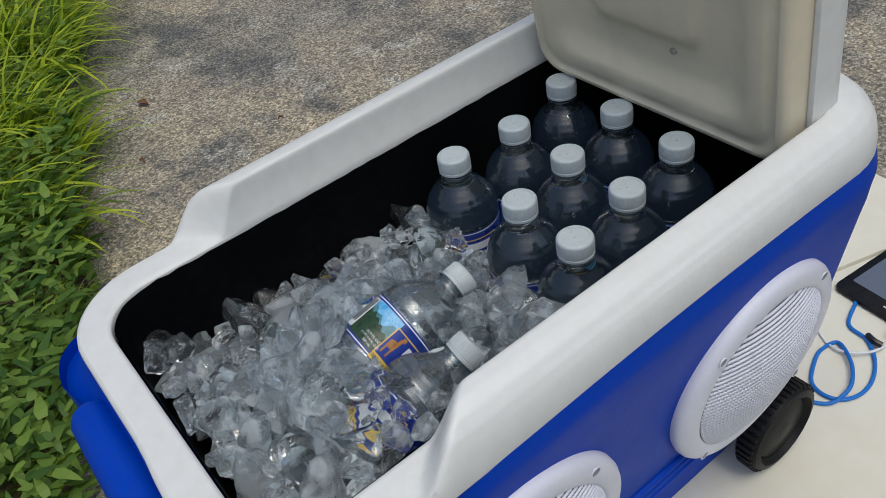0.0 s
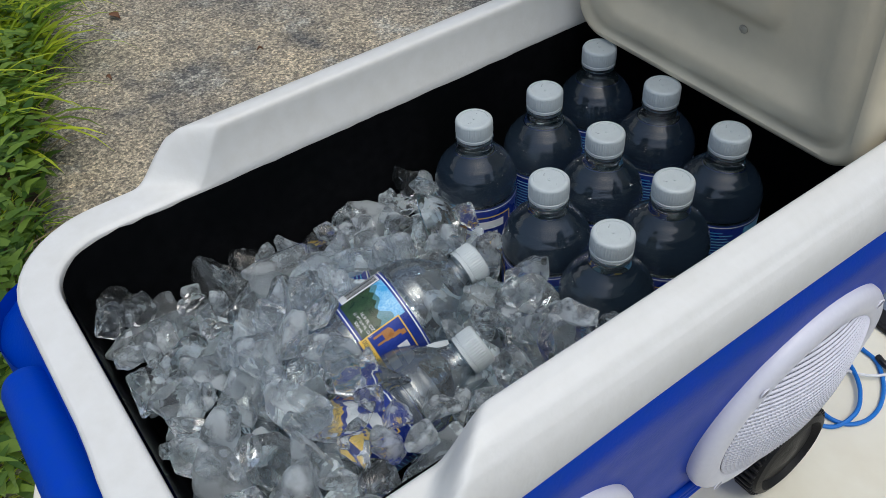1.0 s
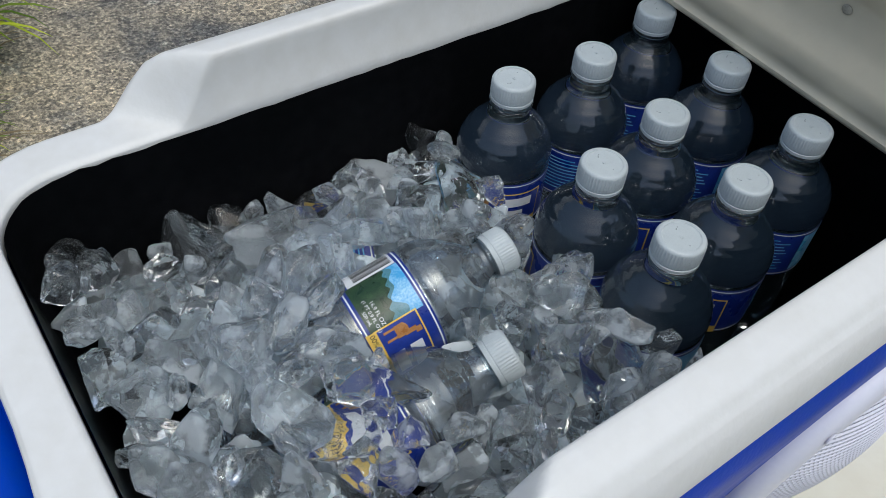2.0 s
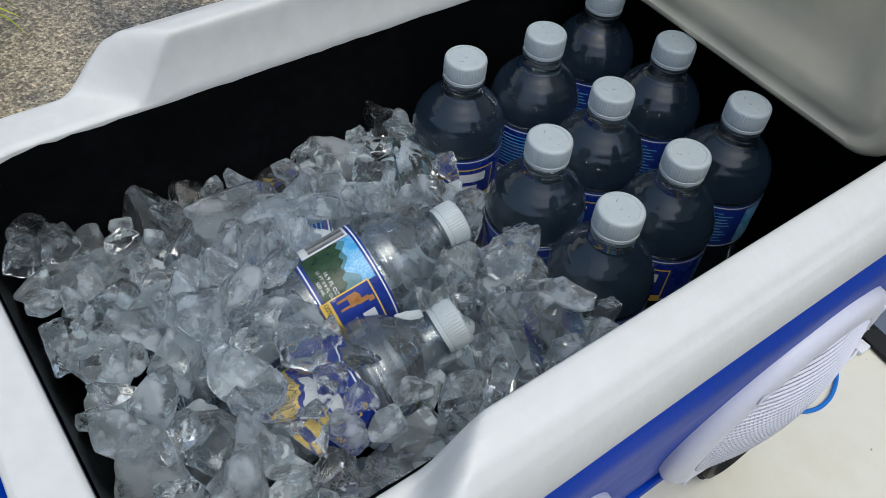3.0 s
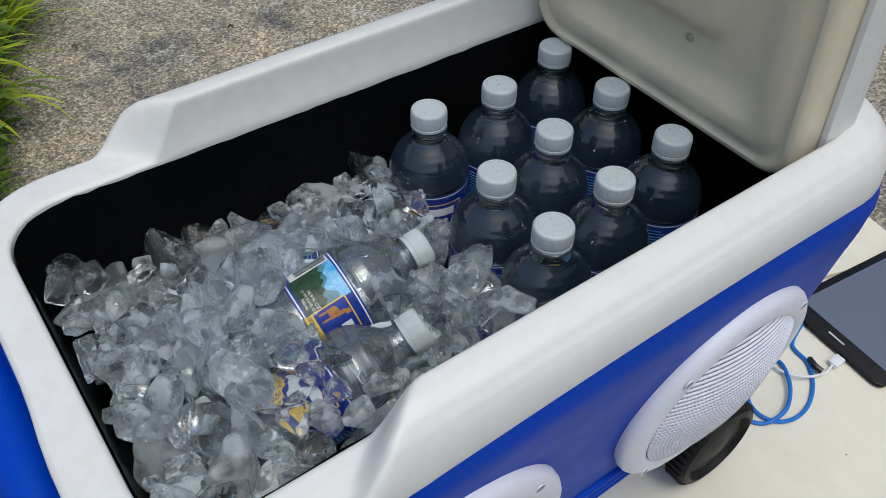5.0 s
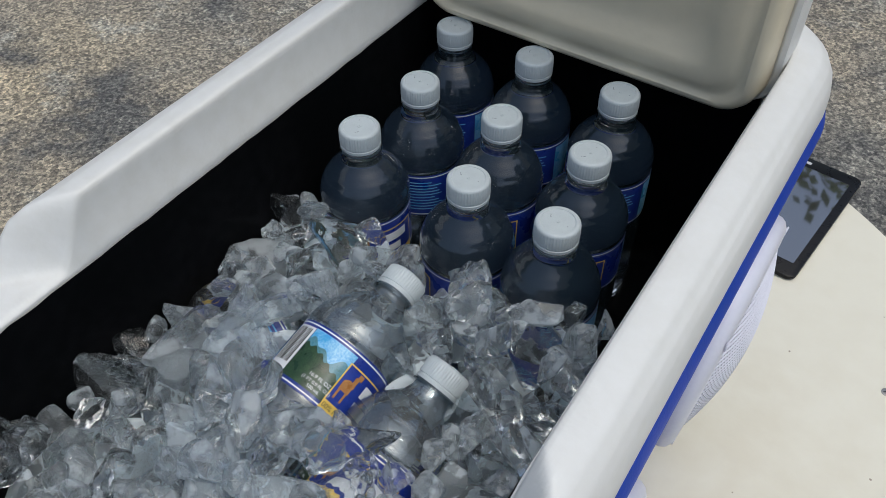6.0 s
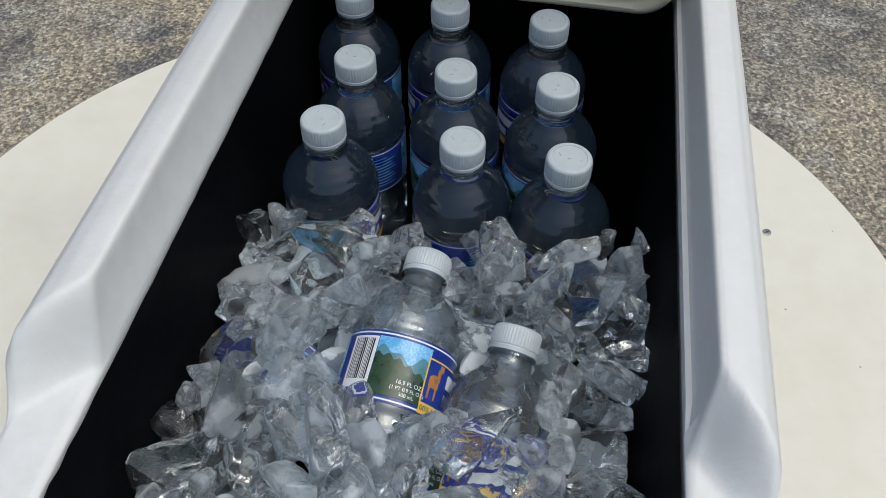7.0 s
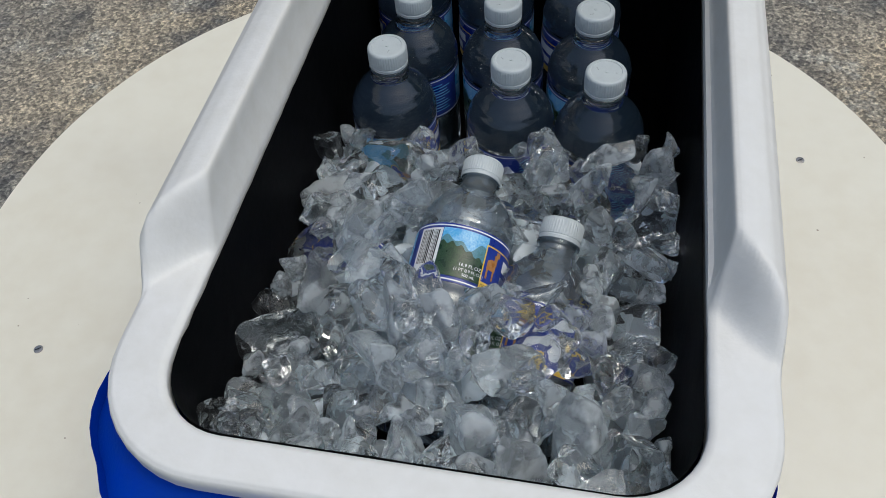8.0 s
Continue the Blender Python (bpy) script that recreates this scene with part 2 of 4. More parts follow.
def ice_material(name="wet_ice", frost=0.0):
    """Clear ice with milky cores and a wet, slightly pitted skin."""
    m = bpy.data.materials.new(name)
    m.use_nodes = True
    n, l = m.node_tree.nodes, m.node_tree.links
    b = n["Principled BSDF"]
    b.inputs["Base Color"].default_value = (0.965, 0.988, 1.0, 1)
    b.inputs["Transmission Weight"].default_value = 1.0
    b.inputs["IOR"].default_value = 1.33
    b.inputs["Roughness"].default_value = 0.0
    tc, info, add = n.new("ShaderNodeTexCoord"), n.new("ShaderNodeObjectInfo"), n.new("ShaderNodeVectorMath")
    l.new(tc.outputs["Object"], add.inputs[0])
    mul = n.new("ShaderNodeMath")
    mul.operation, mul.inputs[1].default_value = 'MULTIPLY', 7.0
    l.new(info.outputs["Random"], mul.inputs[0])
    l.new(mul.outputs[0], add.inputs[1])
    n1, n2 = n.new("ShaderNodeTexNoise"), n.new("ShaderNodeTexNoise")
    n1.inputs["Scale"].default_value, n1.inputs["Detail"].default_value = 1.3, 6
    n2.inputs["Scale"].default_value, n2.inputs["Detail"].default_value = 3.4, 3
    for k in (n1, n2):
        l.new(add.outputs[0], k.inputs["Vector"])
    bp = n.new("ShaderNodeBump")
    bp.inputs["Strength"].default_value, bp.inputs["Distance"].default_value = 0.6, 0.0020
    n4, rough_zone, relief = n.new("ShaderNodeTexNoise"), n.new("ShaderNodeMapRange"), n.new("ShaderNodeMath")
    n4.inputs["Scale"].default_value, n4.inputs["Detail"].default_value = 0.9, 1
    l.new(add.outputs[0], n4.inputs["Vector"])
    rough_zone.inputs[1].default_value, rough_zone.inputs[2].default_value = 0.50, 0.60
    rough_zone.inputs[3].default_value, rough_zone.inputs[4].default_value = 0.08, 1.0
    l.new(n4.outputs["Fac"], rough_zone.inputs[0])
    relief.operation = 'MULTIPLY'
    l.new(n2.outputs["Fac"], relief.inputs[0])
    l.new(rough_zone.outputs[0], relief.inputs[1])
    l.new(relief.outputs[0], bp.inputs["Height"])
    l.new(bp.outputs[0], b.inputs["Normal"])
    milk, mix = n.new("ShaderNodeBsdfTranslucent"), n.new("ShaderNodeMixShader")
    dif, both = n.new("ShaderNodeBsdfDiffuse"), n.new("ShaderNodeMixShader")
    milk.inputs[0].default_value = dif.inputs[0].default_value = (0.90, 0.965, 1.0, 1)
    both.inputs[0].default_value = 0.5
    l.new(milk.outputs[0], both.inputs[1])
    l.new(dif.outputs[0], both.inputs[2])
    cloud = n.new("ShaderNodeMapRange")
    cloud.inputs[1].default_value, cloud.inputs[2].default_value = 0.47, 0.62
    cloud.inputs[3].default_value, cloud.inputs[4].default_value = 0.0, frost * 1.7
    l.new(n1.outputs["Fac"], cloud.inputs[0])
    n3, crack, most = n.new("ShaderNodeTexNoise"), n.new("ShaderNodeMapRange"), n.new("ShaderNodeMath")
    n3.inputs["Scale"].default_value, n3.inputs["Detail"].default_value, n3.inputs["Distortion"].default_value = 2.6, 5, 1.2
    l.new(add.outputs[0], n3.inputs["Vector"])
    off = n.new("ShaderNodeMath")
    off.operation, off.inputs[1].default_value = 'SUBTRACT', 0.5
    l.new(n3.outputs["Fac"], off.inputs[0])
    size = n.new("ShaderNodeMath")
    size.operation = 'ABSOLUTE'
    l.new(off.outputs[0], size.inputs[0])
    crack.inputs[1].default_value, crack.inputs[2].default_value = 0.0, 0.011
    crack.inputs[3].default_value, crack.inputs[4].default_value = 0.32, 0.0
    l.new(size.outputs[0], crack.inputs[0])
    most.operation = 'MAXIMUM'
    some, milky = n.new("ShaderNodeMapRange"), n.new("ShaderNodeMath")
    some.inputs[1].default_value, some.inputs[2].default_value = 0.45, 1.0
    some.inputs[3].default_value, some.inputs[4].default_value = frost * 0.3, frost * 0.75
    l.new(info.outputs["Random"], some.inputs[0])
    milky.operation = 'ADD'
    l.new(cloud.outputs[0], milky.inputs[0])
    l.new(some.outputs[0], milky.inputs[1])
    l.new(milky.outputs[0], most.inputs[0])
    l.new(crack.outputs[0], most.inputs[1])
    l.new(most.outputs[0], mix.inputs[0])
    l.new(b.outputs[0], mix.inputs[1])
    l.new(both.outputs[0], mix.inputs[2])
    l.new(mix.outputs[0], n["Material Output"].inputs[0])
    return m


def water_material():
    """Water in clear plastic: bends what stands behind it, under a faint bluish diffuse veil."""
    m = bpy.data.materials.new("water_in_clear_plastic")
    m.use_nodes = True
    n, l = m.node_tree.nodes, m.node_tree.links
    b = n["Principled BSDF"]
    b.inputs["Base Color"].default_value = (0.88, 0.95, 1.0, 1)
    b.inputs["Transmission Weight"].default_value = 1.0
    b.inputs["IOR"].default_value = 1.34
    b.inputs["Roughness"].default_value = 0.015
    b.inputs["Coat Weight"].default_value = 1.0
    b.inputs["Coat Roughness"].default_value = 0.02
    diffuse_veil, mix, no, tc, rg = n.new("ShaderNodeBsdfDiffuse"), n.new("ShaderNodeMixShader"), n.new("ShaderNodeTexNoise"), n.new("ShaderNodeTexCoord"), n.new("ShaderNodeMapRange")
    diffuse_veil.inputs[0].default_value = (0.42, 0.74, 1.0, 1)
    no.inputs["Scale"].default_value = 70
    l.new(tc.outputs["Object"], no.inputs["Vector"])
    rg.inputs[3].default_value, rg.inputs[4].default_value = 0.005, 0.018
    l.new(no.outputs["Fac"], rg.inputs[0])
    l.new(rg.outputs[0], mix.inputs[0])
    l.new(b.outputs[0], mix.inputs[1])
    l.new(diffuse_veil.outputs[0], mix.inputs[2])
    l.new(mix.outputs[0], n["Material Output"].inputs[0])
    return m


WATER = water_material()
CREAM = table_material()
CONCRETE = ground_material()
SHELL = clear_shell()
# stronger pale veil: stands in for sky light bent and mirrored by the water
SHELL_WET = clear_shell("wet_bottle_plastic", 0.03, 0.10, (0.88, 0.95, 1.0), 1.95)
ICE = ice_material("wet_ice", 0.03)
ICE_MILK = ice_material("milky_ice", 0.24)
# lower ice whitened in place of light scattered inside the heap
ICE_BACKING = ice_material("white_backing_ice", 1.1)
GRASS = foliage("grass_blades", (0.06, 0.16, 0.008), (0.66, 0.76, 0.05), 0.55)
WEED = foliage("weed_leaves", (0.05, 0.12, 0.015), (0.24, 0.36, 0.05), 0.45)
STRAW = foliage("dead_grass", (0.16, 0.11, 0.05), (0.26, 0.20, 0.10), 0.2)


# ---- building helpers ----
ROOT = {}


def thing(name, x, y, z, label, category, group="", kind=""):
    """An empty at a thing's base; x, y, z in metres from the cap plane."""
    ob = new(name)
    ob.location = (x, y, z + OFF)
    ROOT[ob.name] = Vector((x, y, z))
    return tagged(ob, label, category, group, kind)


def part(name, bm, material, parent, label="", smooth=35.0, local=False):
    """Links bm as one mesh under a thing or a part; bm stands in cap-plane coordinates unless local."""
    top = parent
    while top.parent:
        top = top.parent
    if not local:
        bmesh.ops.translate(bm, verts=bm.verts, vec=-ROOT[top.name])
    me = bpy.data.meshes.new(name)
    finish(bm, me, smooth)
    me.materials.append(material)
    ob = new(name, me)
    ob.parent = parent
    return tagged(ob, label)


def finish(bm, me, smooth=35.0):
    bm.normal_update()
    for f in bm.faces:
        f.smooth = smooth > 0
    for e in bm.edges:
        if len(e.link_faces) == 2 and e.calc_face_angle(0) > radians(smooth):
            e.smooth = False
    bm.to_mesh(me)
    bm.free()


def single(name, bm, material, label, category, group="", kind="", smooth=35.0, at=(0, 0, 0)):
    me = bpy.data.meshes.new(name)
    bmesh.ops.translate(bm, verts=bm.verts, vec=-Vector(at))
    finish(bm, me, smooth)
    me.materials.append(material)
    ob = new(name, me)
    ob.location = (at[0], at[1], at[2] + OFF)
    return tagged(ob, label, category, group, kind)


def loft(bm, loops, closed=True, cap_first=False, cap_last=False):
    rows = [[bm.verts.new(p) for p in loop] for loop in loops]
    k = len(rows[0])
    for a, b in zip(rows, rows[1:]):
        for i in range(k if closed else k - 1):
            j = (i + 1) % k
            bm.faces.new((a[i], a[j], b[j], b[i]))
    if cap_first:
        bm.faces.new(tuple(reversed(rows[0])))
    if cap_last:
        bm.faces.new(tuple(rows[-1]))
    return rows


def spin(bm, profile, n=32, m=Matrix.Identity(4), cap_first=False, cap_last=False):
    """A turned form about the local z axis from (radius, height) pairs."""
    loft(bm, [[m @ Vector((r * math.cos(6.283185307 * i / n), r * math.sin(6.283185307 * i / n), z)) for i in range(n)] for r, z in profile],
         cap_first=cap_first, cap_last=cap_last)
    return bm


def tube(points, radius, n=8):
    """A round tube along a smooth line through points."""
    pts = [Vector(p) for p in points]
    fine = []
    for i in range(len(pts) - 1):
        a, b, c, d = pts[max(i - 1, 0)], pts[i], pts[i + 1], pts[min(i + 2, len(pts) - 1)]
        for k in range(8):
            t = k / 8
            fine.append(0.5 * (2 * b + (c - a) * t + (2 * a - 5 * b + 4 * c - d) * t * t + (3 * b - a - 3 * c + d) * t ** 3))
    fine.append(pts[-1])
    bm, loops = bmesh.new(), []
    for i, p in enumerate(fine):
        d = (fine[min(i + 1, len(fine) - 1)] - fine[max(i - 1, 0)]).normalized()
        side = d.cross(Vector((0.13, 0.07, 1))).normalized()
        up = side.cross(d)
        loops.append([p + radius * (side * math.cos(6.283185307 * k / n) + up * math.sin(6.283185307 * k / n)) for k in range(n)])
    loft(bm, loops, cap_first=True, cap_last=True)
    bmesh.ops.recalc_face_normals(bm, faces=bm.faces)
    return bm


def box(x0, x1, y0, y1, z0, z1, bevel=0.0, seg=2, m=None, bm=None):
    own = bmesh.new()
    bmesh.ops.create_cube(own, size=1)
    for v in own.verts:
        v.co = Vector(((x0 + x1) / 2 + v.co.x * (x1 - x0), (y0 + y1) / 2 + v.co.y * (y1 - y0), (z0 + z1) / 2 + v.co.z * (z1 - z0)))
    if bevel:
        bmesh.ops.bevel(own, geom=own.edges[:], offset=bevel, segments=seg, affect='EDGES', profile=0.5)
    if m is not None:
        own.transform(m)
    return own


def rounded(x0, x1, y0, y1, r, z=0.0, sx=10, sy=48, sc=10):
    """A rounded rectangle, counter-clockwise, always with the same number of points."""
    pts = []
    for cx, cy, a0 in ((x1 - r, y0 + r, -90), (x1 - r, y1 - r, 0), (x0 + r, y1 - r, 90), (x0 + r, y0 + r, 180)):
        corner = [(cx + r * math.cos(radians(a0 + 90 * i / sc)), cy + r * math.sin(radians(a0 + 90 * i / sc))) for i in range(sc + 1)]
        if pts:
            px, py = pts[-1]
            qx, qy = corner[0]
            s = sy if abs(qy - py) > abs(qx - px) else sx
            pts += [(px + (qx - px) * i / s, py + (qy - py) * i / s) for i in range(1, s)]
        pts += corner
    px, py = pts[-1]
    qx, qy = pts[0]
    pts += [(px + (qx - px) * i / sx, py + (qy - py) * i / sx) for i in range(1, sx)]
    return [Vector((x, y, z)) for x, y in pts]


def smoothstep(a, b, x):
    t = min(1, max(0, (x - a) / (b - a)))
    return t * t * (3 - 2 * t)


# ---- ground, one sheet to the horizon ----
bm = bmesh.new()
bmesh.ops.create_grid(bm, x_segments=40, y_segments=40, size=1)
for v in bm.verts:
    v.co = Vector((v.co.x * abs(v.co.x) ** 3 * 900, v.co.y * abs(v.co.y) ** 3 * 900, GROUND))
single("ground", bm, CONCRETE, "weathered grey concrete drive with worn patches", "ground", kind="structure")

# ---- folding round table ----
TCX, TCY, TR = -0.071, 0.042, 0.579
SEAM = radians(72.0)                      # direction of the fold in plan
table = thing("round_table", TCX, TCY, GROUND, "round cream-painted folding table with a centre seam on a concrete drive", "table")
for side, tag in ((1, 0), (-1, 1)):
    bm = bmesh.new()
    ex, ey = Vector((math.cos(SEAM), math.sin(SEAM), 0)), Vector((-math.sin(SEAM), math.cos(SEAM), 0))
    gap = 0.0016
    rim = [ex * (TR * math.cos(a)) + ey * side * (TR * math.sin(a) + gap) for a in [math.pi * i / 96 for i in range(97)]]
    rim = [p + Vector((TCX, TCY, 0)) for p in rim]
    mid = sum(rim, Vector()) / len(rim)
    loops = [[p + Vector((0, 0, TABLE - 0.030)) for p in rim], [p + Vector((0, 0, TABLE - 0.003)) for p in rim],
             [mid + (p - mid) * 0.9965 + Vector((0, 0, TABLE)) for p in rim]]
    loft(bm, loops, cap_first=True, cap_last=True)
    bmesh.ops.recalc_face_normals(bm, faces=bm.faces)
    part("tabletop_half", bm, CREAM, table)
for sx in (-1, 1):
    for sy in (-1, 1):
        foot = Vector((TCX, TCY, 0)) + ex * 0.36 * sx + ey * 0.27 * sy
        part("leg", tube([(foot.x, foot.y, GROUND), (foot.x, foot.y, -0.9), (foot.x, foot.y, -0.6), (foot.x, foot.y, TABLE - 0.028)], 0.014, 10), STEEL, table)
    a, b = (Vector((TCX, TCY, 0)) + ex * 0.36 * sx + ey * 0.27 * s for s in (-1, 1))
    part("leg_brace", tube([(a.x, a.y, -0.8), ((a.x + b.x) / 2, (a.y + b.y) / 2, -0.8), (b.x, b.y, -0.8)], 0.009, 8), STEEL, table)

for x, y in ((0.342, 0.256), (-0.499, -0.151), (0.20, -0.44), (-0.38, 0.42)):
    bm = bmesh.new()
    spin(bm, [(0.0052, TABLE), (0.0050, TABLE + 0.0008), (0.0030, TABLE + 0.0013), (0.0009, TABLE + 0.0010)], 16, Matrix.Translation((x, y, 0)), cap_last=True)
    head = part("screw", bm, SCREW, table, "small recessed steel screw")
    # no slot is cut; a dark bar draws its shaded recess
    bm = box(x - 0.0035, x + 0.0035, y - 0.0006, y + 0.0006, TABLE + 0.0009, TABLE + 0.0016, m=Matrix.Translation((x, y, 0)) @ pose(0, 0, 0, 0, 0, 35) @ Matrix.Translation((-x, -y, 0)))
    part("screw_slot", bm, HOLE, head)

# ---- wheeled cooler with loudspeakers ----
CX = 0.0065
cooler = thing("wheeled_cooler", CX, -0.10, TABLE, "blue and white wheeled plastic cooler, open, with round white loudspeakers", "cooler")


def raise_at(p, f=0.5):
    """How far the collar is raised: low round the handle end, high along the sides; the step runs aslant from the inner crest to the outer edge."""
    cut = -0.241 - 0.047 * min(f, 1.0)
    return smoothstep(cut - 0.024, cut + 0.010, p.y) ** 1.2


inner = rounded(CX - 0.143, CX + 0.143, -0.381, 0.150, 0.043, sy=210)
outer = rounded(CX - 0.1858, CX + 0.1837, -0.413, 0.202, 0.078, sy=210)
HIGH = [(0.0, -0.012), (0.006, -0.003), (0.010, 0.0032), (0.026, 0.0044), (0.082, 0.0335), (0.094, 0.0374), (0.108, 0.0392), (0.128, 0.0400), (0.155, 0.0403), (0.20, 0.0404), (0.44, 0.0387), (0.66, 0.0345), (0.82, 0.0275), (0.93, 0.018), (0.985, 0.0055), (1.0, -0.0055), (0.985, -0.008)]
LOW = [(0.0, -0.012), (0.01, -0.003), (0.014, -0.0022), (0.02, -0.0017), (0.04, -0.001), (0.055, -0.0006), (0.07, -0.0003), (0.09, 0.0), (0.12, 0.0002), (0.18, 0.0002), (0.40, 0.0), (0.60, -0.0004), (0.72, -0.001), (0.79, -0.003), (0.815, -0.006), (0.82, -0.009), (0.815, -0.014)]
SKEW = [0, 0, 0, 0.6, 1, 1, 1, 1, 1, 0.9, 0.45, 0.2, 0.08, 0, 0, 0, 0]       # the wall with the loudspeakers slopes more


def denser(rows, steps=4):
    """The section with points added evenly along its broad upper side."""
    out = []
    for i, (p, q) in enumerate(zip(rows, rows[1:])):
        n = steps if 8 <= i <= 12 else 1
        out += [tuple(a + (c - a) * k / n for a, c in zip(p, q)) for k in range(n)]
    return out + [rows[-1]]


bm = bmesh.new()
loops = []
for (fh, zh), (fl, zl), (skew,) in zip(denser(HIGH), denser(LOW), denser([(v,) for v in SKEW])):
    loop = []
    for p, q in zip(inner, outer):
        a = raise_at(p.lerp(q, 0.5), fh)
        skewed = skew * a * smoothstep(0.0, 0.06, p.x - CX)
        f = fl + (fh - fl) * a + 0.10 * skewed + 0.12 * (1 - a) * smoothstep(0.5, 0.8, fl) * smoothstep(0.0, 0.06, p.x - CX)
        arch = 0.006 * max(0.0, 1 - ((p.y + 0.06) / 0.2) ** 2) * max(0.0, (f - 0.8) / 0.2)
        loop.append(p.lerp(q, min(f, 1)) + Vector((0, 0, zl + (zh - zl) * a + arch - 0.002 * skewed)))
    loops.append(loop)
loft(bm, loops)
collar = part("rim_collar", bm, WHITE, cooler, "off-white moulded rim with raised sides", smooth=60)

# blue body, tapering to the foot, set in below the speakers
bm = bmesh.new()
loops = []
for z, hx, y0, y1, r in ((0.010, 0.1775, -0.405, 0.199, 0.072), (0.004, 0.1795, -0.405, 0.199, 0.072), (-0.004, 0.1825, -0.409, 0.199, 0.072), (-0.016, 0.1862, -0.413, 0.198, 0.072), (-0.022, 0.187, -0.413, 0.198, 0.072), (-0.032, 0.186, -0.413, 0.197, 0.072), (-0.045, 0.185, -0.412, 0.196, 0.071), (-0.06, 0.1828, -0.411, 0.194, 0.070), (-0.12, 0.1750, -0.405, 0.189, 0.068),
                         (-0.205, 0.1645, -0.396, 0.181, 0.066), (-0.242, 0.1598, -0.392, 0.178, 0.064), (-0.250, 0.155, -0.387, 0.174, 0.062), (-0.256, 0.124, -0.36, 0.165, 0.05), (-0.30, 0.119, -0.352, 0.160, 0.05),
                         (-0.385, 0.115, -0.34, 0.150, 0.05), (TABLE, 0.110, -0.335, 0.146, 0.05)):
    loop = []
    for p in rounded(CX - hx, CX + hx, y0, y1, r, z):
        if z > -0.03:
            p = p + Vector((0, 0, -0.022 * (1 - raise_at(p))))
        swell = 0.010 * smoothstep(-0.010, -0.022, z) * smoothstep(-0.115, -0.055, z) * smoothstep(-0.285, -0.375, p.y) * smoothstep(0.086, 0.094, abs(p.x - CX))
        out = Vector((p.x - CX, p.y + 0.33, 0)).normalized()
        inward = 0.004 * smoothstep(-0.10, -0.04, z) * smoothstep(-0.24, -0.30, p.y) * smoothstep(0.10, 0.15, p.x - CX)
        lug = 1.1 * swell * smoothstep(-0.39, -0.405, p.y)
        loop.append(p + out * (swell * (1.0 if p.x < CX else 0.25) - inward) - Vector((0, lug, 0)))
    loops.append(loop)
loft(bm, loops, cap_last=True)
bmesh.ops.reverse_faces(bm, faces=bm.faces)
body = part("body", bm, BLUE, cooler, "royal-blue textured plastic body", smooth=40)

# black liner with an uneven brushed upper edge
bm = bmesh.new()
edge = []
for i, p in enumerate(rounded(CX - 0.1418, CX + 0.1418, -0.3798, 0.1488, 0.042)):
    w = noise.noise(Vector((p.x * 40, p.y * 40, 1))) * 0.0006 + noise.noise(Vector((p.x * 190, p.y * 190, 4))) * 0.0008 + (0.006 * max(0.0, noise.noise(Vector((p.x * 210, p.y * 210, 9))) - 0.12) if -0.34 < p.y < -0.26 else 0)
    edge.append(p + Vector((0, 0, -0.0035 + w)))
lin = [edge] + [rounded(CX - 0.1418 + t, CX + 0.1418 - t, -0.3798 + t, 0.1488 - t, 0.042, z) for z, t in ((-0.012, 0.0004), (-0.05, 0.003), (-0.12, 0.010), (-0.195, 0.017), (-0.204, 0.024))]
loft(bm, lin, cap_last=True)
bmesh.ops.reverse_faces(bm, faces=bm.faces)
part("liner", bm, BLACK, cooler, "black-painted inner tub with a ragged paint edge", smooth=50)

# moulded ribs low on the long sides
for s in (1, -1):
    for k in range(3):
        z = -0.212 - 0.013 * k
        xw = CX + s * (0.1638 - 0.0018 * k)
        part("moulded_rib", box(xw - 0.004, xw + 0.004, -0.16 + 0.02 * k, -0.006 + 0.008 * k, z - 0.0032, z + 0.0032, 0.0028, 3), BLUE, cooler)

# carrying handle across the end
bm = bmesh.new()
m = Matrix.Translation((CX, -0.4235, -0.040)) @ pose(0, 0, 0, 0, 90, 0)
spin(bm, [(0.006, -0.086), (0.0145, -0.084), (0.0165, -0.078), (0.0172, -0.03), (0.0172, 0.03), (0.0165, 0.078), (0.0145, 0.084), (0.006, 0.086)], 24, m, cap_first=True, cap_last=True)
bmesh.ops.recalc_face_normals(bm, faces=bm.faces)
part("handle_bar", bm, BLUE, cooler, "rounded blue handle bar")

# wheels at the hinge end
for s in (1, -1):
    m = Matrix.Translation((CX + s * 0.1465, 0.113, TABLE + 0.0535)) @ Matrix.Diagonal((0.9, 0.804, 0.804, 1)) @ pose(0, 0, 0, 0, 90 * s, 0)
    bm = bmesh.new()
    spin(bm, [(0.050, -0.008), (0.060, -0.008), (0.0625, -0.004), (0.0625, 0.014), (0.060, 0.019), (0.052, 0.021), (0.050, 0.016), (0.047, 0.012)], 72, m, cap_first=True)
    bmesh.ops.recalc_face_normals(bm, faces=bm.faces)
    tyre = part("wheel", bm, RUBBER, cooler, "black ribbed plastic wheel")
    bm = bmesh.new()
    spin(bm, [(0.0475, 0.006), (0.046, 0.013), (0.042, 0.0155), (0.022, 0.0165), (0.012, 0.019), (0.002, 0.019)], 48, m, cap_first=True, cap_last=True)
    bmesh.ops.recalc_face_normals(bm, faces=bm.faces)
    part("hub", bm, RUBBER, tyre)
    bm = bmesh.new()
    for k in range(40):
        q = m @ pose(0, 0, 0, 0, 0, 9 * k)
        own = box(0.0605, 0.0665, -0.0026, 0.0026, -0.005, 0.016, 0.0012, 1, m=q)
        me = bpy.data.meshes.new("tread_piece")
        own.to_mesh(me)
        own.free()
        bm.from_mesh(me)
        bpy.data.meshes.remove(me)
    part("tread", bm, RUBBER, tyre)

# loudspeakers on the side walls
WALL_LEAN = -5.0


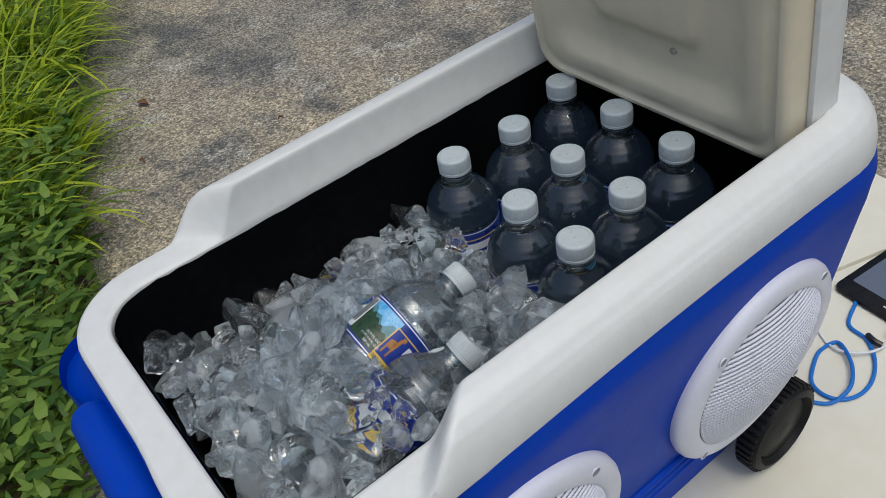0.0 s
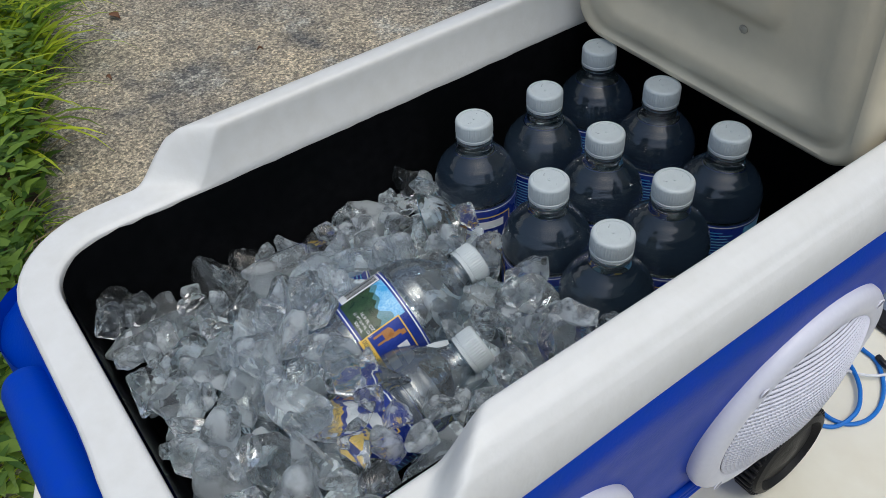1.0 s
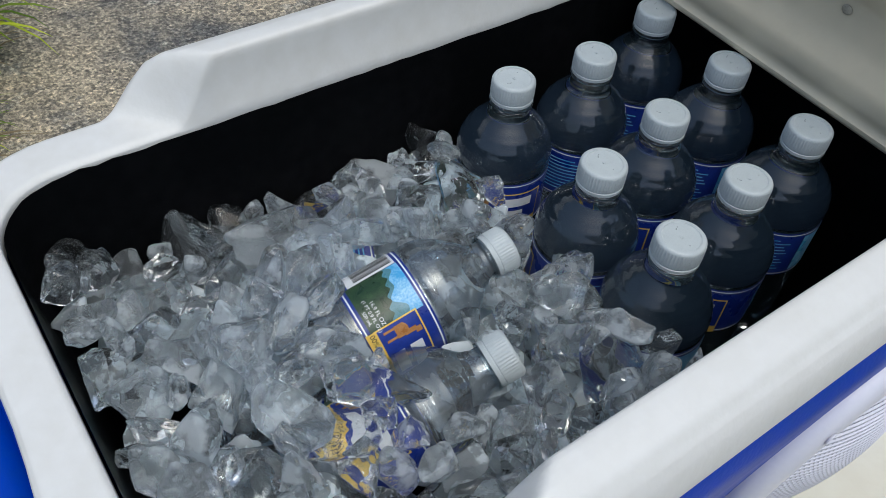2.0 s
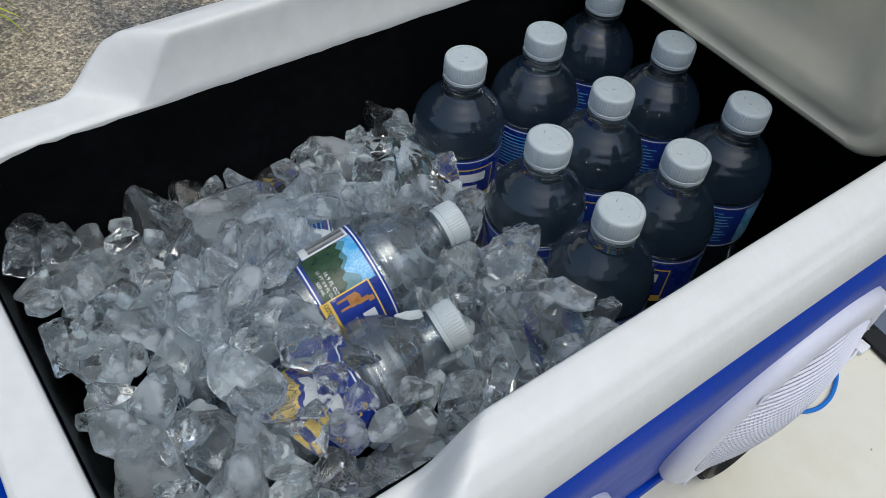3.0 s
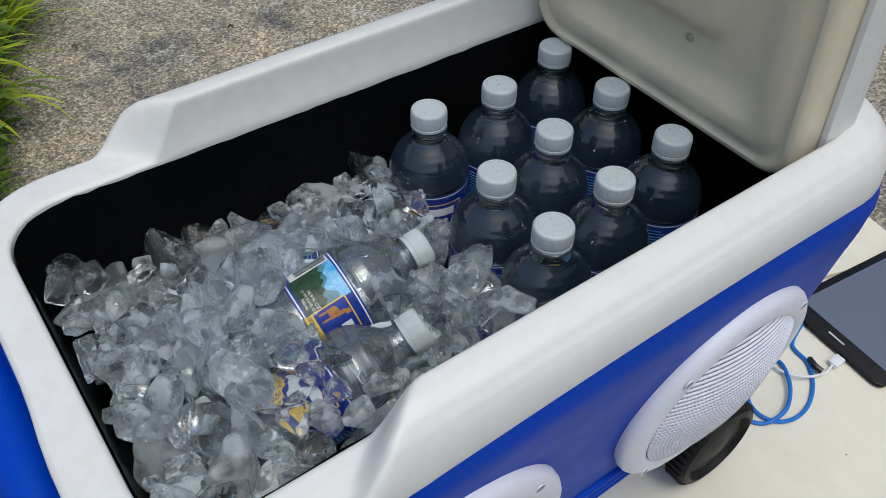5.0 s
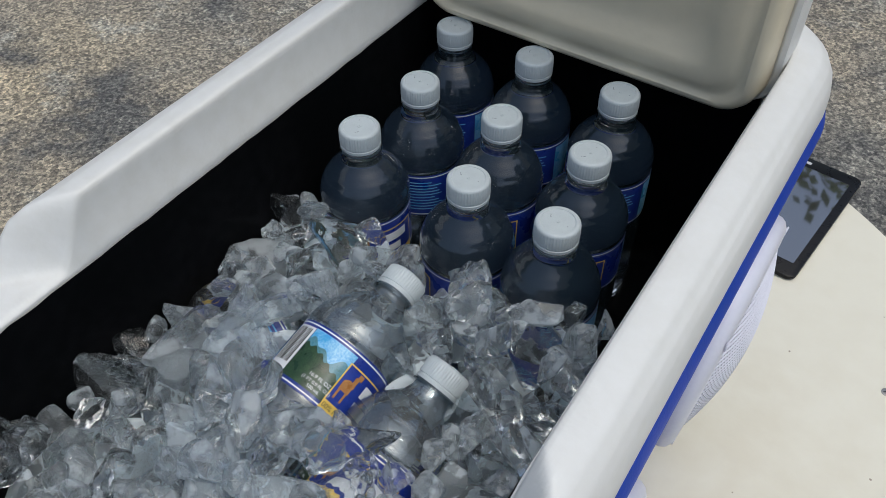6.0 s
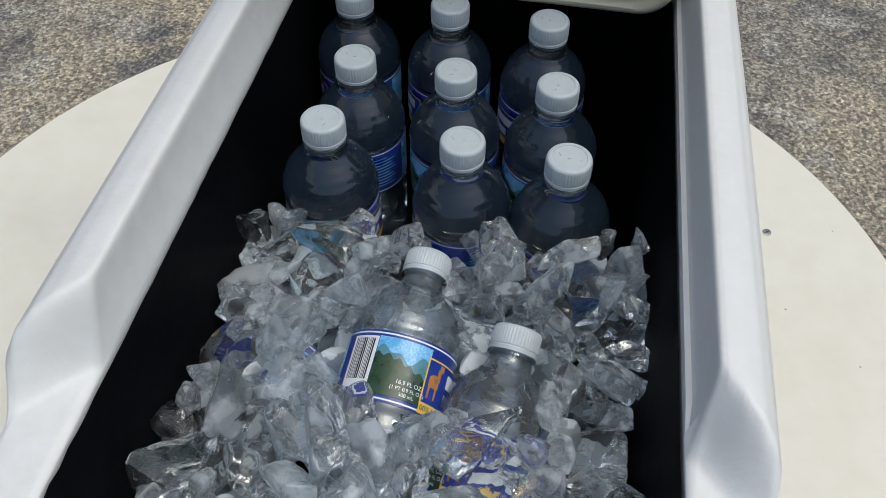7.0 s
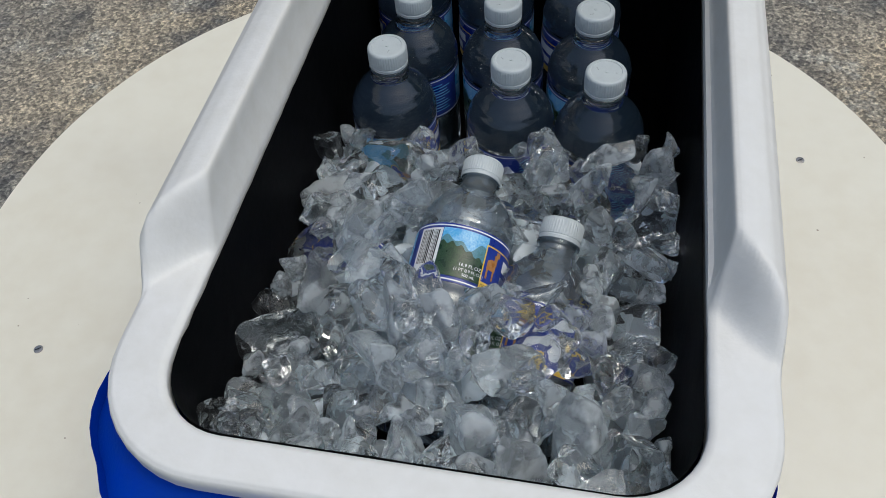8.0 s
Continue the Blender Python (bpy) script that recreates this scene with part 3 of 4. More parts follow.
SLATS = {}
DOME = 0.0170


def slat_mesh(k):
    """One level ridge of the grille, its lower edge toothed."""
    if k in SLATS:
        return SLATS[k]
    rg, u = 0.0828, k * 0.0044
    half = math.sqrt(rg * rg - u * u)
    bm = bmesh.new()
    count = max(4, int(2 * half / 0.0017))
    prev = None
    for i in range(count + 1):
        v = -half + 2 * half * i / count
        h = 0.0118 + DOME * (1 - (u * u + v * v) / rg ** 2)
        tooth = 0.0021 if i % 2 else 0.0
        row = [bm.verts.new(c) for c in ((u - 0.0019, v, h - 0.0008), (u - 0.0013, v, h + 0.0008), (u + 0.0004, v, h + 0.0008), (u + 0.0008 + tooth, v, h - 0.0008 + tooth * 0.9))]
        if prev:
            for a, c, d, e in zip(prev, prev[1:], row[1:], row):
                bm.faces.new((a, e, d, c))
        prev = row
    SLATS[k] = bpy.data.meshes.new("slat")
    bmesh.ops.recalc_face_normals(bm, faces=bm.faces)
    finish(bm, SLATS[k], 30)
    SLATS[k].materials.append(GRILLE)
    return SLATS[k]


def speaker_parts(y):
    m = Matrix.Translation((CX + 0.1752, y, -0.1385)) @ pose(0, 0, 0, 0, 90 - WALL_LEAN, 0) @ Matrix.Diagonal((0.925, 0.915, 0.895, 1))
    bm = bmesh.new()
    spin(bm, [(0.1040, -0.004), (0.1055, 0.0), (0.1052, 0.005), (0.103, 0.009), (0.099, 0.0118), (0.093, 0.0132), (0.0875, 0.0134), (0.0842, 0.0126), (0.0826, 0.0105), (0.0818, 0.006)], 96)
    ring = part("speaker_ring", bm, SPEAKER, cooler, "glossy white loudspeaker ring", smooth=50, local=True)
    ring.matrix_basis = Matrix.Translation(-ROOT[cooler.name]) @ m
    # backing dome, coloured as the shaded gaps of the grille
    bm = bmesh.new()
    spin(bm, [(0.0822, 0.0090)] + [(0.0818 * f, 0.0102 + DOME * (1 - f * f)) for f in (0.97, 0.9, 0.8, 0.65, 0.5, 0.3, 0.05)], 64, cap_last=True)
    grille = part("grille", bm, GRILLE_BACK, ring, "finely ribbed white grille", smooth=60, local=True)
    for k in range(-18, 19):
        new("slat", slat_mesh(k)).parent = grille
    for a in (45, 135, 225, 315):
        x, z = 0.0960 * math.cos(radians(a)), 0.0960 * math.sin(radians(a))
        bm = bmesh.new()
        spin(bm, [(0.0050, 0.0128), (0.0047, 0.0136), (0.0041, 0.0137), (0.0039, 0.0120)], 18, Matrix.Translation((x, z, 0)))
        hole = part("screw_hole", bm, SPEAKER, ring, local=True)
        bm = bmesh.new()
        spin(bm, [(0.0042, 0.0134), (0.0036, 0.01345), (0.0010, 0.01350)], 14, Matrix.Translation((x, z, 0)), cap_last=True)
        part("screw", bm, SCREW_DIM, hole, local=True)
    return ring


for y in (0.0175, -0.2395):
    speaker_parts(y)

# lid, propped open and leaning over the bottles
LEAN_LID = 7.0
ML = Matrix.Translation((CX, 0.113, -0.008)) @ pose(0, 0, 0, LEAN_LID, 1.2, 0)     # local x across, z up the lid, y to its outside
bm = bmesh.new()
loops = []
for y, g in ((0.036, 0.014), (0.034, 0.005), (0.029, 0.0005), (0.022, 0.0), (0.003, 0.0), (-0.001, 0.0015), (-0.0018, 0.005), (0.002, 0.010), (0.004, 0.013)):
    loops.append([ML @ Vector((p.x, y, p.y)) for p in rounded(-0.1495 + g, 0.1495 - g, 0.006 + g, 0.47 - g, 0.026, sx=10, sy=12)])
loft(bm, loops, cap_first=True, cap_last=True)
bmesh.ops.recalc_face_normals(bm, faces=bm.faces)
lid = part("lid", bm, WHITE, cooler, "off-white lid standing open", smooth=40)
bm = bmesh.new()
loops = []
for y, g, r in ((0.004, -0.003, 0.026), (-0.006, -0.0015, 0.026), (-0.016, 0.0, 0.026), (-0.0205, 0.002, 0.025), (-0.0228, 0.0055, 0.023), (-0.0230, 0.0085, 0.022), (-0.0205, 0.0115, 0.021), (-0.0202, 0.0145, 0.020), (-0.0228, 0.0185, 0.02), (-0.0236, 0.0230, 0.02), (-0.0240, 0.031, 0.02), (-0.0225, 0.037, 0.02),
                (-0.0165, 0.046, 0.018), (-0.0145, 0.055, 0.018), (-0.0140, 0.074, 0.016), (-0.0150, 0.080, 0.015), (-0.0205, 0.086, 0.013), (-0.0215, 0.091, 0.012), (-0.0215, 0.100, 0.008)):
    loops.append([ML @ Vector((p.x, y, p.y)) for p in rounded(-0.1345 + g, 0.1405 - g, 0.0085 + g, 0.455 - g, r, sx=10, sy=12)])
loft(bm, loops, cap_first=True, cap_last=True)
bmesh.ops.recalc_face_normals(bm, faces=bm.faces)
part("lid_lining", bm, LIDIN, lid, "dished cream-white lid lining", smooth=40)
bm = bmesh.new()
bmesh.ops.create_uvsphere(bm, u_segments=10, v_segments=6, radius=0.0042, matrix=ML @ Matrix.Translation((0.030, -0.0148, 0.078)) @ Matrix.Diagonal((0.9, 0.3, 0.8, 1)))
part("lid_stain", bm, STAIN, lid, "small grey spot on the lid lining")


# ---- water bottles ----
def patch(r, a0, a1, z0, z1, n=10, top=None):
    """A curved piece of label on the bottle, from angle a0 to a1 degrees; top(u) lifts its upper edge."""
    bm = bmesh.new()
    prev = None
    for i in range(n + 1):
        u = i / n
        a = radians(a0 + (a1 - a0) * u)
        hi = z1 + (top(u) if top else 0)
        row = (bm.verts.new((r * math.cos(a), r * math.sin(a), z0)), bm.verts.new((r * math.cos(a), r * math.sin(a), hi)))
        if prev:
            bm.faces.new((prev[0], row[0], row[1], prev[1]))
        prev = row
    return bm


def merged(pieces):
    out = bmesh.new()
    for own in pieces:
        me = bpy.data.meshes.new("piece")
        own.to_mesh(me)
        own.free()
        out.from_mesh(me)
        bpy.data.meshes.remove(me)
    return out


def words(text, size, r, a_mid, z_mid, turn=False):
    """Built-in lettering wrapped round the bottle."""
    cu = bpy.data.curves.new("words", 'FONT')
    cu.body, cu.size, cu.align_x, cu.align_y = text, size, 'CENTER', 'CENTER'
    ob = bpy.data.objects.new("words", cu)
    me = bpy.data.meshes.new_from_object(ob)
    bm = bmesh.new()
    bm.from_mesh(me)
    bpy.data.objects.remove(ob)
    bpy.data.meshes.remove(me)
    for v in bm.verts:
        a = radians(a_mid) + v.co.x / r
        v.co = Vector((r * math.cos(a), r * math.sin(a), z_mid + v.co.y))
    return bm


R_LAB = 0.0334


def make_bottle(name, label, group, ridged=True):
    """A half-litre bottle standing on its base at the origin."""
    L0, L1 = 0.0955, 0.1368        # label from and to, above the base
    b = thing(name, 0, 0, 0, label, "bottle", group)
    b.location = (0, 0, 0)
    prof = [(0.010, 0.004), (0.022, 0.0015), (0.028, 0.0), (0.0315, 0.003), (0.0328, 0.009)]
    prof += [(0.0331, 0.03), (0.0326, 0.05), (0.0331, 0.07)]
    prof += [(0.0331, L0 - 0.001), (0.0327, L0 + 0.0005), (0.0327, L1 - 0.0005), (0.0329, L1 + 0.0006), (0.0320, L1 + 0.0018)]
    dome = [(0.0331, 0.1402), (0.0335, 0.1430), (0.0333, 0.1470), (0.0324, 0.1515), (0.0308, 0.1562), (0.0284, 0.1608), (0.0252, 0.1652), (0.0214, 0.1694), (0.0177, 0.1730), (0.0149, 0.1762), (0.0133, 0.1800)]
    steps = 5
    for i, ((r0, z0), (r1, z1)) in enumerate(zip(dome, dome[1:])):
        for k in range(steps):
            u = k / steps
            z = z0 + (z1 - z0) * u
            wave = 0.00012 * math.sin((z - 0.1402) / 0.0060 * 6.283185307) * smoothstep(0.172, 0.166, z) if ridged else 0.0
            prof.append((r0 + (r1 - r0) * u + wave, z))
    shell = bmesh.new()
    spin(shell, prof + [(0.0128, 0.1812), (0.0126, 0.186), (0.0124, 0.196)], 48, cap_first=True, cap_last=True)
    bmesh.ops.recalc_face_normals(shell, faces=shell.faces)
    body = part("bottle_body", shell, WATER if ridged else SHELL_WET, b, "thin clear plastic filled with water", smooth=70, local=True)
    neck = bmesh.new()
    spin(neck, [(0.0130, 0.1838), (0.0150, 0.1842), (0.0150, 0.1856), (0.0130, 0.1862)], 36)
    part("neck_ring", neck, SHELL, body, local=True)
    cap = bmesh.new()
    n = 96
    rows = []
    for r, z, rib in ((0.0135, 0.1862, 0), (0.0145, 0.1866, 0), (0.0146, 0.1888, 0), (0.0141, 0.1891, 0), (0.0141, 0.1897, 0), (0.0144, 0.1900, 0.4), (0.0144, 0.1906, 1), (0.0143, 0.1996, 1), (0.0141, 0.2010, 0.6), (0.0136, 0.2018, 0), (0.0128, 0.2022, 0), (0.0112, 0.2022, 0), (0.0108, 0.2017, 0), (0.0040, 0.2016, 0), (0.0010, 0.2016, 0)):
        rows.append([Vector(((r + (0.00038 * rib if i % 2 else 0)) * math.cos(6.283185307 * i / n), (r + (0.00038 * rib if i % 2 else 0)) * math.sin(6.283185307 * i / n), z)) for i in range(n)])
    loft(cap, rows, cap_first=True, cap_last=True)
    top = part("cap", cap, CAP, b, "white ribbed screw cap", smooth=30, local=True)
    nub = bmesh.new()
    spin(nub, [(0.0013, 0.2015), (0.0012, 0.2020), (0.0007, 0.2021), (0.0002, 0.2018)], 12, cap_last=True)
    part("gate_mark", nub, CAP, top, local=True)
    for x, y, w, h in ((0.0050, 0.0036, 0.0008, 0.0003), (0.0068, 0.0032, 0.0004, 0.0003), (-0.0052, -0.0050, 0.0003, 0.0003)):
        part("print_mark", box(x - w, x + w, y - h, y + h, 0.2014, 0.20175), CAP_MARK, top, local=True)
    wrap = patch(R_LAB - 0.0003, 0, 360, L0, L1, 64)
    lab = part("label", wrap, LABEL_BLUE, b, "navy paper label with a mountain landscape", smooth=70, local=True)
    part("label_lining", patch(R_LAB - 0.0011, 0, 360, L0 + 0.0005, L1 - 0.0005, 48), LABEL_BACK, lab, "inner side of the label, coloured dark for the shade in the tub", smooth=70, local=True)
    for z in (L0 + 0.0012, L1 - 0.0022):
        part("label_edge", patch(R_LAB - 0.0001, 0, 360, z, z + 0.001, 64), LABEL_WHITE, lab, local=True)
    hill = lambda u: 0.003 * math.sin(7 * u + 0.4) + 0.0018 * math.sin(17 * u)
    part("sky_panel", patch(R_LAB, -26, 30, L0 + 0.004, L1 - 0.0035, 24), LABEL_SKY, lab, local=True)
    part("hill_panel", patch(R_LAB + 0.00012, -26, 30, L0 + 0.004, L0 + 0.0285, 40, hill), LABEL_HILL, lab, local=True)
    part("forest_panel", patch(R_LAB + 0.00024, -26, 30, L0 + 0.004, L0 + 0.0235, 40, lambda u: 0.004 * math.sin(3.3 * u + 1.2) + 0.0012 * math.sin(31 * u)), LABEL_WOOD, lab, local=True)
    part("emblem_border", patch(R_LAB + 0.00036, 28, 112, L0 + 0.0005, L0 + 0.0330, 24), LABEL_YELLOW, lab, local=True)
    part("emblem_field", patch(R_LAB + 0.00048, 29.6, 110.4, L0 + 0.0070, L0 + 0.0320, 24), LABEL_BLUE, lab, local=True)
    beast = [patch(R_LAB + 0.0006, 33, 46, L0 + 0.0165, L0 + 0.0225, 6, lambda u: 0.002 * math.sin(3.1 * u)), patch(R_LAB + 0.0006, 33.5, 36, L0 + 0.010, L0 + 0.017, 3), patch(R_LAB + 0.0006, 42.5, 45, L0 + 0.010, L0 + 0.017, 3),
             patch(R_LAB + 0.0006, 42, 47, L0 + 0.021, L0 + 0.0285, 4), patch(R_LAB + 0.0006, 44, 50, L0 + 0.0275, L0 + 0.0312, 4)]
    part("emblem_shape", merged(beast), LABEL_BROWN, lab, local=True)
    for a, w, z, h in ((58, 42, 0.0205, 0.0080), (58, 32, 0.0100, 0.0070)):
        part("brand_bar", patch(R_LAB + 0.0006, a, a + w, L0 + z, L0 + z + h, 12), LABEL_WHITE, lab, local=True)
    part("barcode_field", patch(R_LAB + 0.00012, -58, -26.5, L0 + 0.006, L1 - 0.004, 8), LABEL_WHITE, lab, local=True)
    rng = random.Random(5)
    a = -54.0
    while a < -31:
        w = rng.choice((0.6, 0.6, 1.1, 1.7))
        part("barcode_bar", patch(R_LAB + 0.00024, a, a + w, L0 + 0.011, L1 - 0.0055, 2), LABEL_BLACK, lab, local=True)
        a += w + rng.choice((0.7, 0.7, 1.3))
    for t, size, z in (("16.9 FL OZ", 0.0034, 0.0132), ("(1 PT 0.9 FL OZ)", 0.0030, 0.0096), ("500 mL", 0.0030, 0.0064)):
        part("volume_text", words(t, size, R_LAB + 0.0005, 14, L0 + z), LABEL_WHITE, lab, local=True)
    part("purity_text", words("100% NATURAL", 0.0044, R_LAB + 0.0006, 52, L0 + 0.0038), LABEL_BLACK, lab, local=True)
    for k, w in enumerate((48, 44, 50, 46, 40, 50, 47, 44, 50, 36)):
        part("print_line", patch(R_LAB + 0.0002, 150, 150 + w, L0 + 0.007 + 0.0030 * k, L0 + 0.0080 + 0.0030 * k, 6), LABEL_SKY, lab, local=True)
    part("sky_band", patch(R_LAB + 0.0002, 215, 290, L0 + 0.004, L1 - 0.0035, 14), LABEL_SKY, lab, local=True)
    return b


BASE_Z = -0.2022
standing = ((-0.0776, -0.0645, 262), (-0.0723, 0.0034, 130), (-0.0919, 0.0825, 118), (0.0153, -0.0697, 140), (0.0, 0.0, 214), (-0.0167, 0.0787, 124), (0.0831, -0.0744, 128), (0.0708, -0.0038, 218), (0.0589, 0.0699, 134))
first = make_bottle("water_bottle", "clear plastic water bottle with white cap standing in black tub", "standing bottles")
for k, (x, y, turn) in enumerate(standing):
    m = pose(x, y, BASE_Z + OFF, 0, 0, turn)
    if k == 0:
        first.matrix_basis = m
    else:
        copy_thing(first, m)


def lying(cap_at, down, facing, side=0):
    """Lays a bottle with its cap at a point, its base towards down, and angle zero of its label turned to facing."""
    zax = -Vector(down).normalized()
    xax = Vector(facing)
    xax = (xax - zax * xax.dot(zax)).normalized()
    yax = zax.cross(xax)
    m = Matrix((xax, yax, zax)).transposed().to_4x4()
    m.translation = Vector(cap_at) - zax * 0.2022 + Vector((0, 0, OFF))
    return m @ pose(0, 0, 0, 0, 0, -side)


A_CAP, A_DIR = Vector((0.004, -0.125, -0.052)), Vector((-0.08, -0.95, -0.25)).normalized()
B_CAP, B_DIR = Vector((0.066, -0.170, -0.055)), Vector((-0.14, -0.88, -0.38)).normalized()
C_CAP, C_DIR = Vector((-0.050, -0.112, -0.108)), Vector((-0.40, -0.90, -0.12)).normalized()
loose = make_bottle("water_bottle", "clear water bottle lying in ice", "bottles lying in the ice", ridged=False)
for cap_at, down, facing, side, text in ((A_CAP, A_DIR, (0.06, -0.30, 0.42), 0, "clear water bottle with landscape label lying bedded in ice"),
                                         (B_CAP, B_DIR, (0.0, -0.30, 0.42), 60, "clear water bottle lying half buried in ice"),
                                         (C_CAP, C_DIR, (0.1, -0.30, 0.42), 172, "water bottle almost wholly buried under ice")):
    ob = loose if cap_at is A_CAP else copy_thing(loose, lying(cap_at, down, facing, side))
    ob.matrix_basis = lying(cap_at, down, facing, side)
    tagged(ob, text, "bottle", "bottles lying in the ice")


# ---- ice ----
def ice_mesh(seed, material):
    """A broken lump: the hull of scattered points with its edges melted round, one side hollowed."""
    rng = random.Random(seed)
    bm = bmesh.new()
    stretch = Vector((rng.uniform(1.05, 1.5), rng.uniform(0.85, 1.1), rng.uniform(0.65, 0.92)))
    for _ in range(rng.randint(11, 18)):
        d = Vector((rng.gauss(0, 1), rng.gauss(0, 1), rng.gauss(0, 1))).normalized() * rng.uniform(0.8, 1.08)
        bm.verts.new((d.x * stretch.x, d.y * stretch.y, d.z * stretch.z))
    bmesh.ops.convex_hull(bm, input=bm.verts)
    bmesh.ops.delete(bm, geom=[v for v in bm.verts if not v.link_faces], context='VERTS')
    bmesh.ops.dissolve_limit(bm, angle_limit=radians(14), verts=bm.verts, edges=bm.edges)
    bmesh.ops.bevel(bm, geom=bm.edges[:], offset=rng.uniform(0.035, 0.10), segments=2, affect='EDGES', profile=0.5, clamp_overlap=True)
    bmesh.ops.triangulate(bm, faces=bm.faces)
    for longest in (0.36, 0.16):
        bmesh.ops.subdivide_edges(bm, edges=[e for e in bm.edges if e.calc_length() > longest], cuts=2, use_grid_fill=True)
        bmesh.ops.triangulate(bm, faces=bm.faces)
    for _ in range(2):
        bmesh.ops.smooth_vert(bm, verts=bm.verts, factor=0.5, use_axis_x=True, use_axis_y=True, use_axis_z=True)
    bowls = [Vector((rng.gauss(0, 1), rng.gauss(0, 1), rng.gauss(0, 1))).normalized() * rng.uniform(1.0, 1.3) for _ in range(3)]
    shift = Vector((seed * 3.7, 0, 0))
    for v in bm.verts:
        c = v.co.copy()
        for h, depth in zip(bowls, (0.20, 0.15, 0.10)):
            v.co -= h * depth * max(0.0, 1 - (c - h).length / 0.85)
        v.co *= 1 + 0.10 * noise.noise(c * 1.5 + shift) + 0.055 * noise.noise(c * 3.2 + shift) + 0.015 * noise.noise(c * 6.5 + shift)
    bmesh.ops.recalc_face_normals(bm, faces=bm.faces)
    me = bpy.data.meshes.new("ice_chunk")
    finish(bm, me, 32)
    me.materials.append(material)
    return me


def ice_top(x, y):
    """Height of the heap's surface."""
    h = -0.060 + 0.012 * noise.noise(Vector((x * 16, y * 16, 2)))
    h -= 0.012 * smoothstep(-0.09, -0.135, x) + 0.018 * smoothstep(-0.10, -0.07, y) * smoothstep(0.02, -0.06, x)
    h += 0.020 * smoothstep(-0.32, -0.365, y) + 0.020 * math.exp(-((x - 0.045) ** 2 + (y + 0.262) ** 2) / 0.0011) + 0.014 * math.exp(-((x + 0.03) ** 2 + (y + 0.245) ** 2) / 0.0009)
    h += 0.034 * math.exp(-((x + 0.012) ** 2 / 0.0012 + (y + 0.285) ** 2 / 0.0018)) + 0.016 * math.exp(-((x - 0.055) ** 2 / 0.0010 + (y + 0.300) ** 2 / 0.0016))
    return h + 0.014 * smoothstep(0.05, 0.12, x) * smoothstep(-0.22, -0.14, y)


meshes = [ice_mesh(s, ICE_MILK if s % 5 in (0, 2, 4) else ICE) for s in range(1, 29)]
# white bed added under the clear chunks to brighten them from below
backing = [ice_mesh(s, ICE_BACKING) for s in range(30, 42)]
rng = random.Random(11)
placed = []
axes = [(A_CAP, A_DIR), (B_CAP, B_DIR), (C_CAP, C_DIR)]


def bottle_gap(p):
    """Distance from the lying bottles' skins, and whether p lies over one."""
    best, over = 1.0, False
    for (cap_at, down), free in zip(axes[:2], (0.106, 0.062)):
        s = max(0.0, min(0.2, (p - cap_at).dot(down)))
        q = cap_at + down * s
        rad = 0.016 if s < 0.028 else 0.016 + 0.018 * min(1, (s - 0.028) / 0.04)
        best = min(best, (p - q).length - rad)
        flat = Vector((p.x - q.x, p.y - q.y, 0)).length
        if p.z > q.z and flat < rad + 0.004 and s < free:
            over = True
    return best, over


for layer, (count, drop, r0, r1) in enumerate(((2400, 0.0, 0.0125, 0.0335), (1200, 0.020, 0.013, 0.021), (250, 0.056, 0.020, 0.028), (100, 0.095, 0.024, 0.032), (1500, 0.004, 0.008, 0.0125))):
    for _ in range(count):
        x, y = rng.uniform(CX - 0.137, CX + 0.137), rng.uniform(-0.374, -0.094)
        r = r0 + (r1 - r0) * (rng.random() ** 0.75 if layer else max(0.0, 1 - _ / 1500) * rng.random() ** 0.5)
        z = ice_top(x, y) - drop - r * 0.55 + rng.uniform(-0.004, 0.006)
        inset = 0.001 + (-z) * 0.085
        if abs(x - CX) > 0.1418 - inset - r * 0.38 or y < -0.379 + inset + r * 0.45:
            continue
        if layer == 4 and abs(x - CX) < 0.108 and y > -0.340:
            continue
        p = Vector((x, y, z))
        gap, over = bottle_gap(p)
        if gap < r * 0.55 or (over and layer in (0, 4)):
            continue
        if any(Vector((x - a, y - b, 0)).length < 0.033 + r * 0.4 for a, b, _ in standing):
            continue
        if any((p - q).length < (r + s) * 0.54 for q, s, _ in placed):
            continue
        placed.append((p, r, layer))
for p, r, layer in placed:
    kinds = backing if layer in (1, 2, 3) else meshes
    ob = new("ice_chunk", kinds[rng.randrange(len(kinds))])
    ob.matrix_basis = Matrix.Translation((p.x, p.y, p.z + OFF)) @ pose(0, 0, 0, rng.uniform(0, 360), rng.uniform(0, 360), rng.uniform(0, 360)) @ Matrix.Diagonal((r, r, r, 1))
    tagged(ob, "white ice chunk added low in the heap to brighten the clear ice" if kinds is backing else "clear broken ice chunk with a cloudy core in the cooler", "ice", "ice in the cooler")

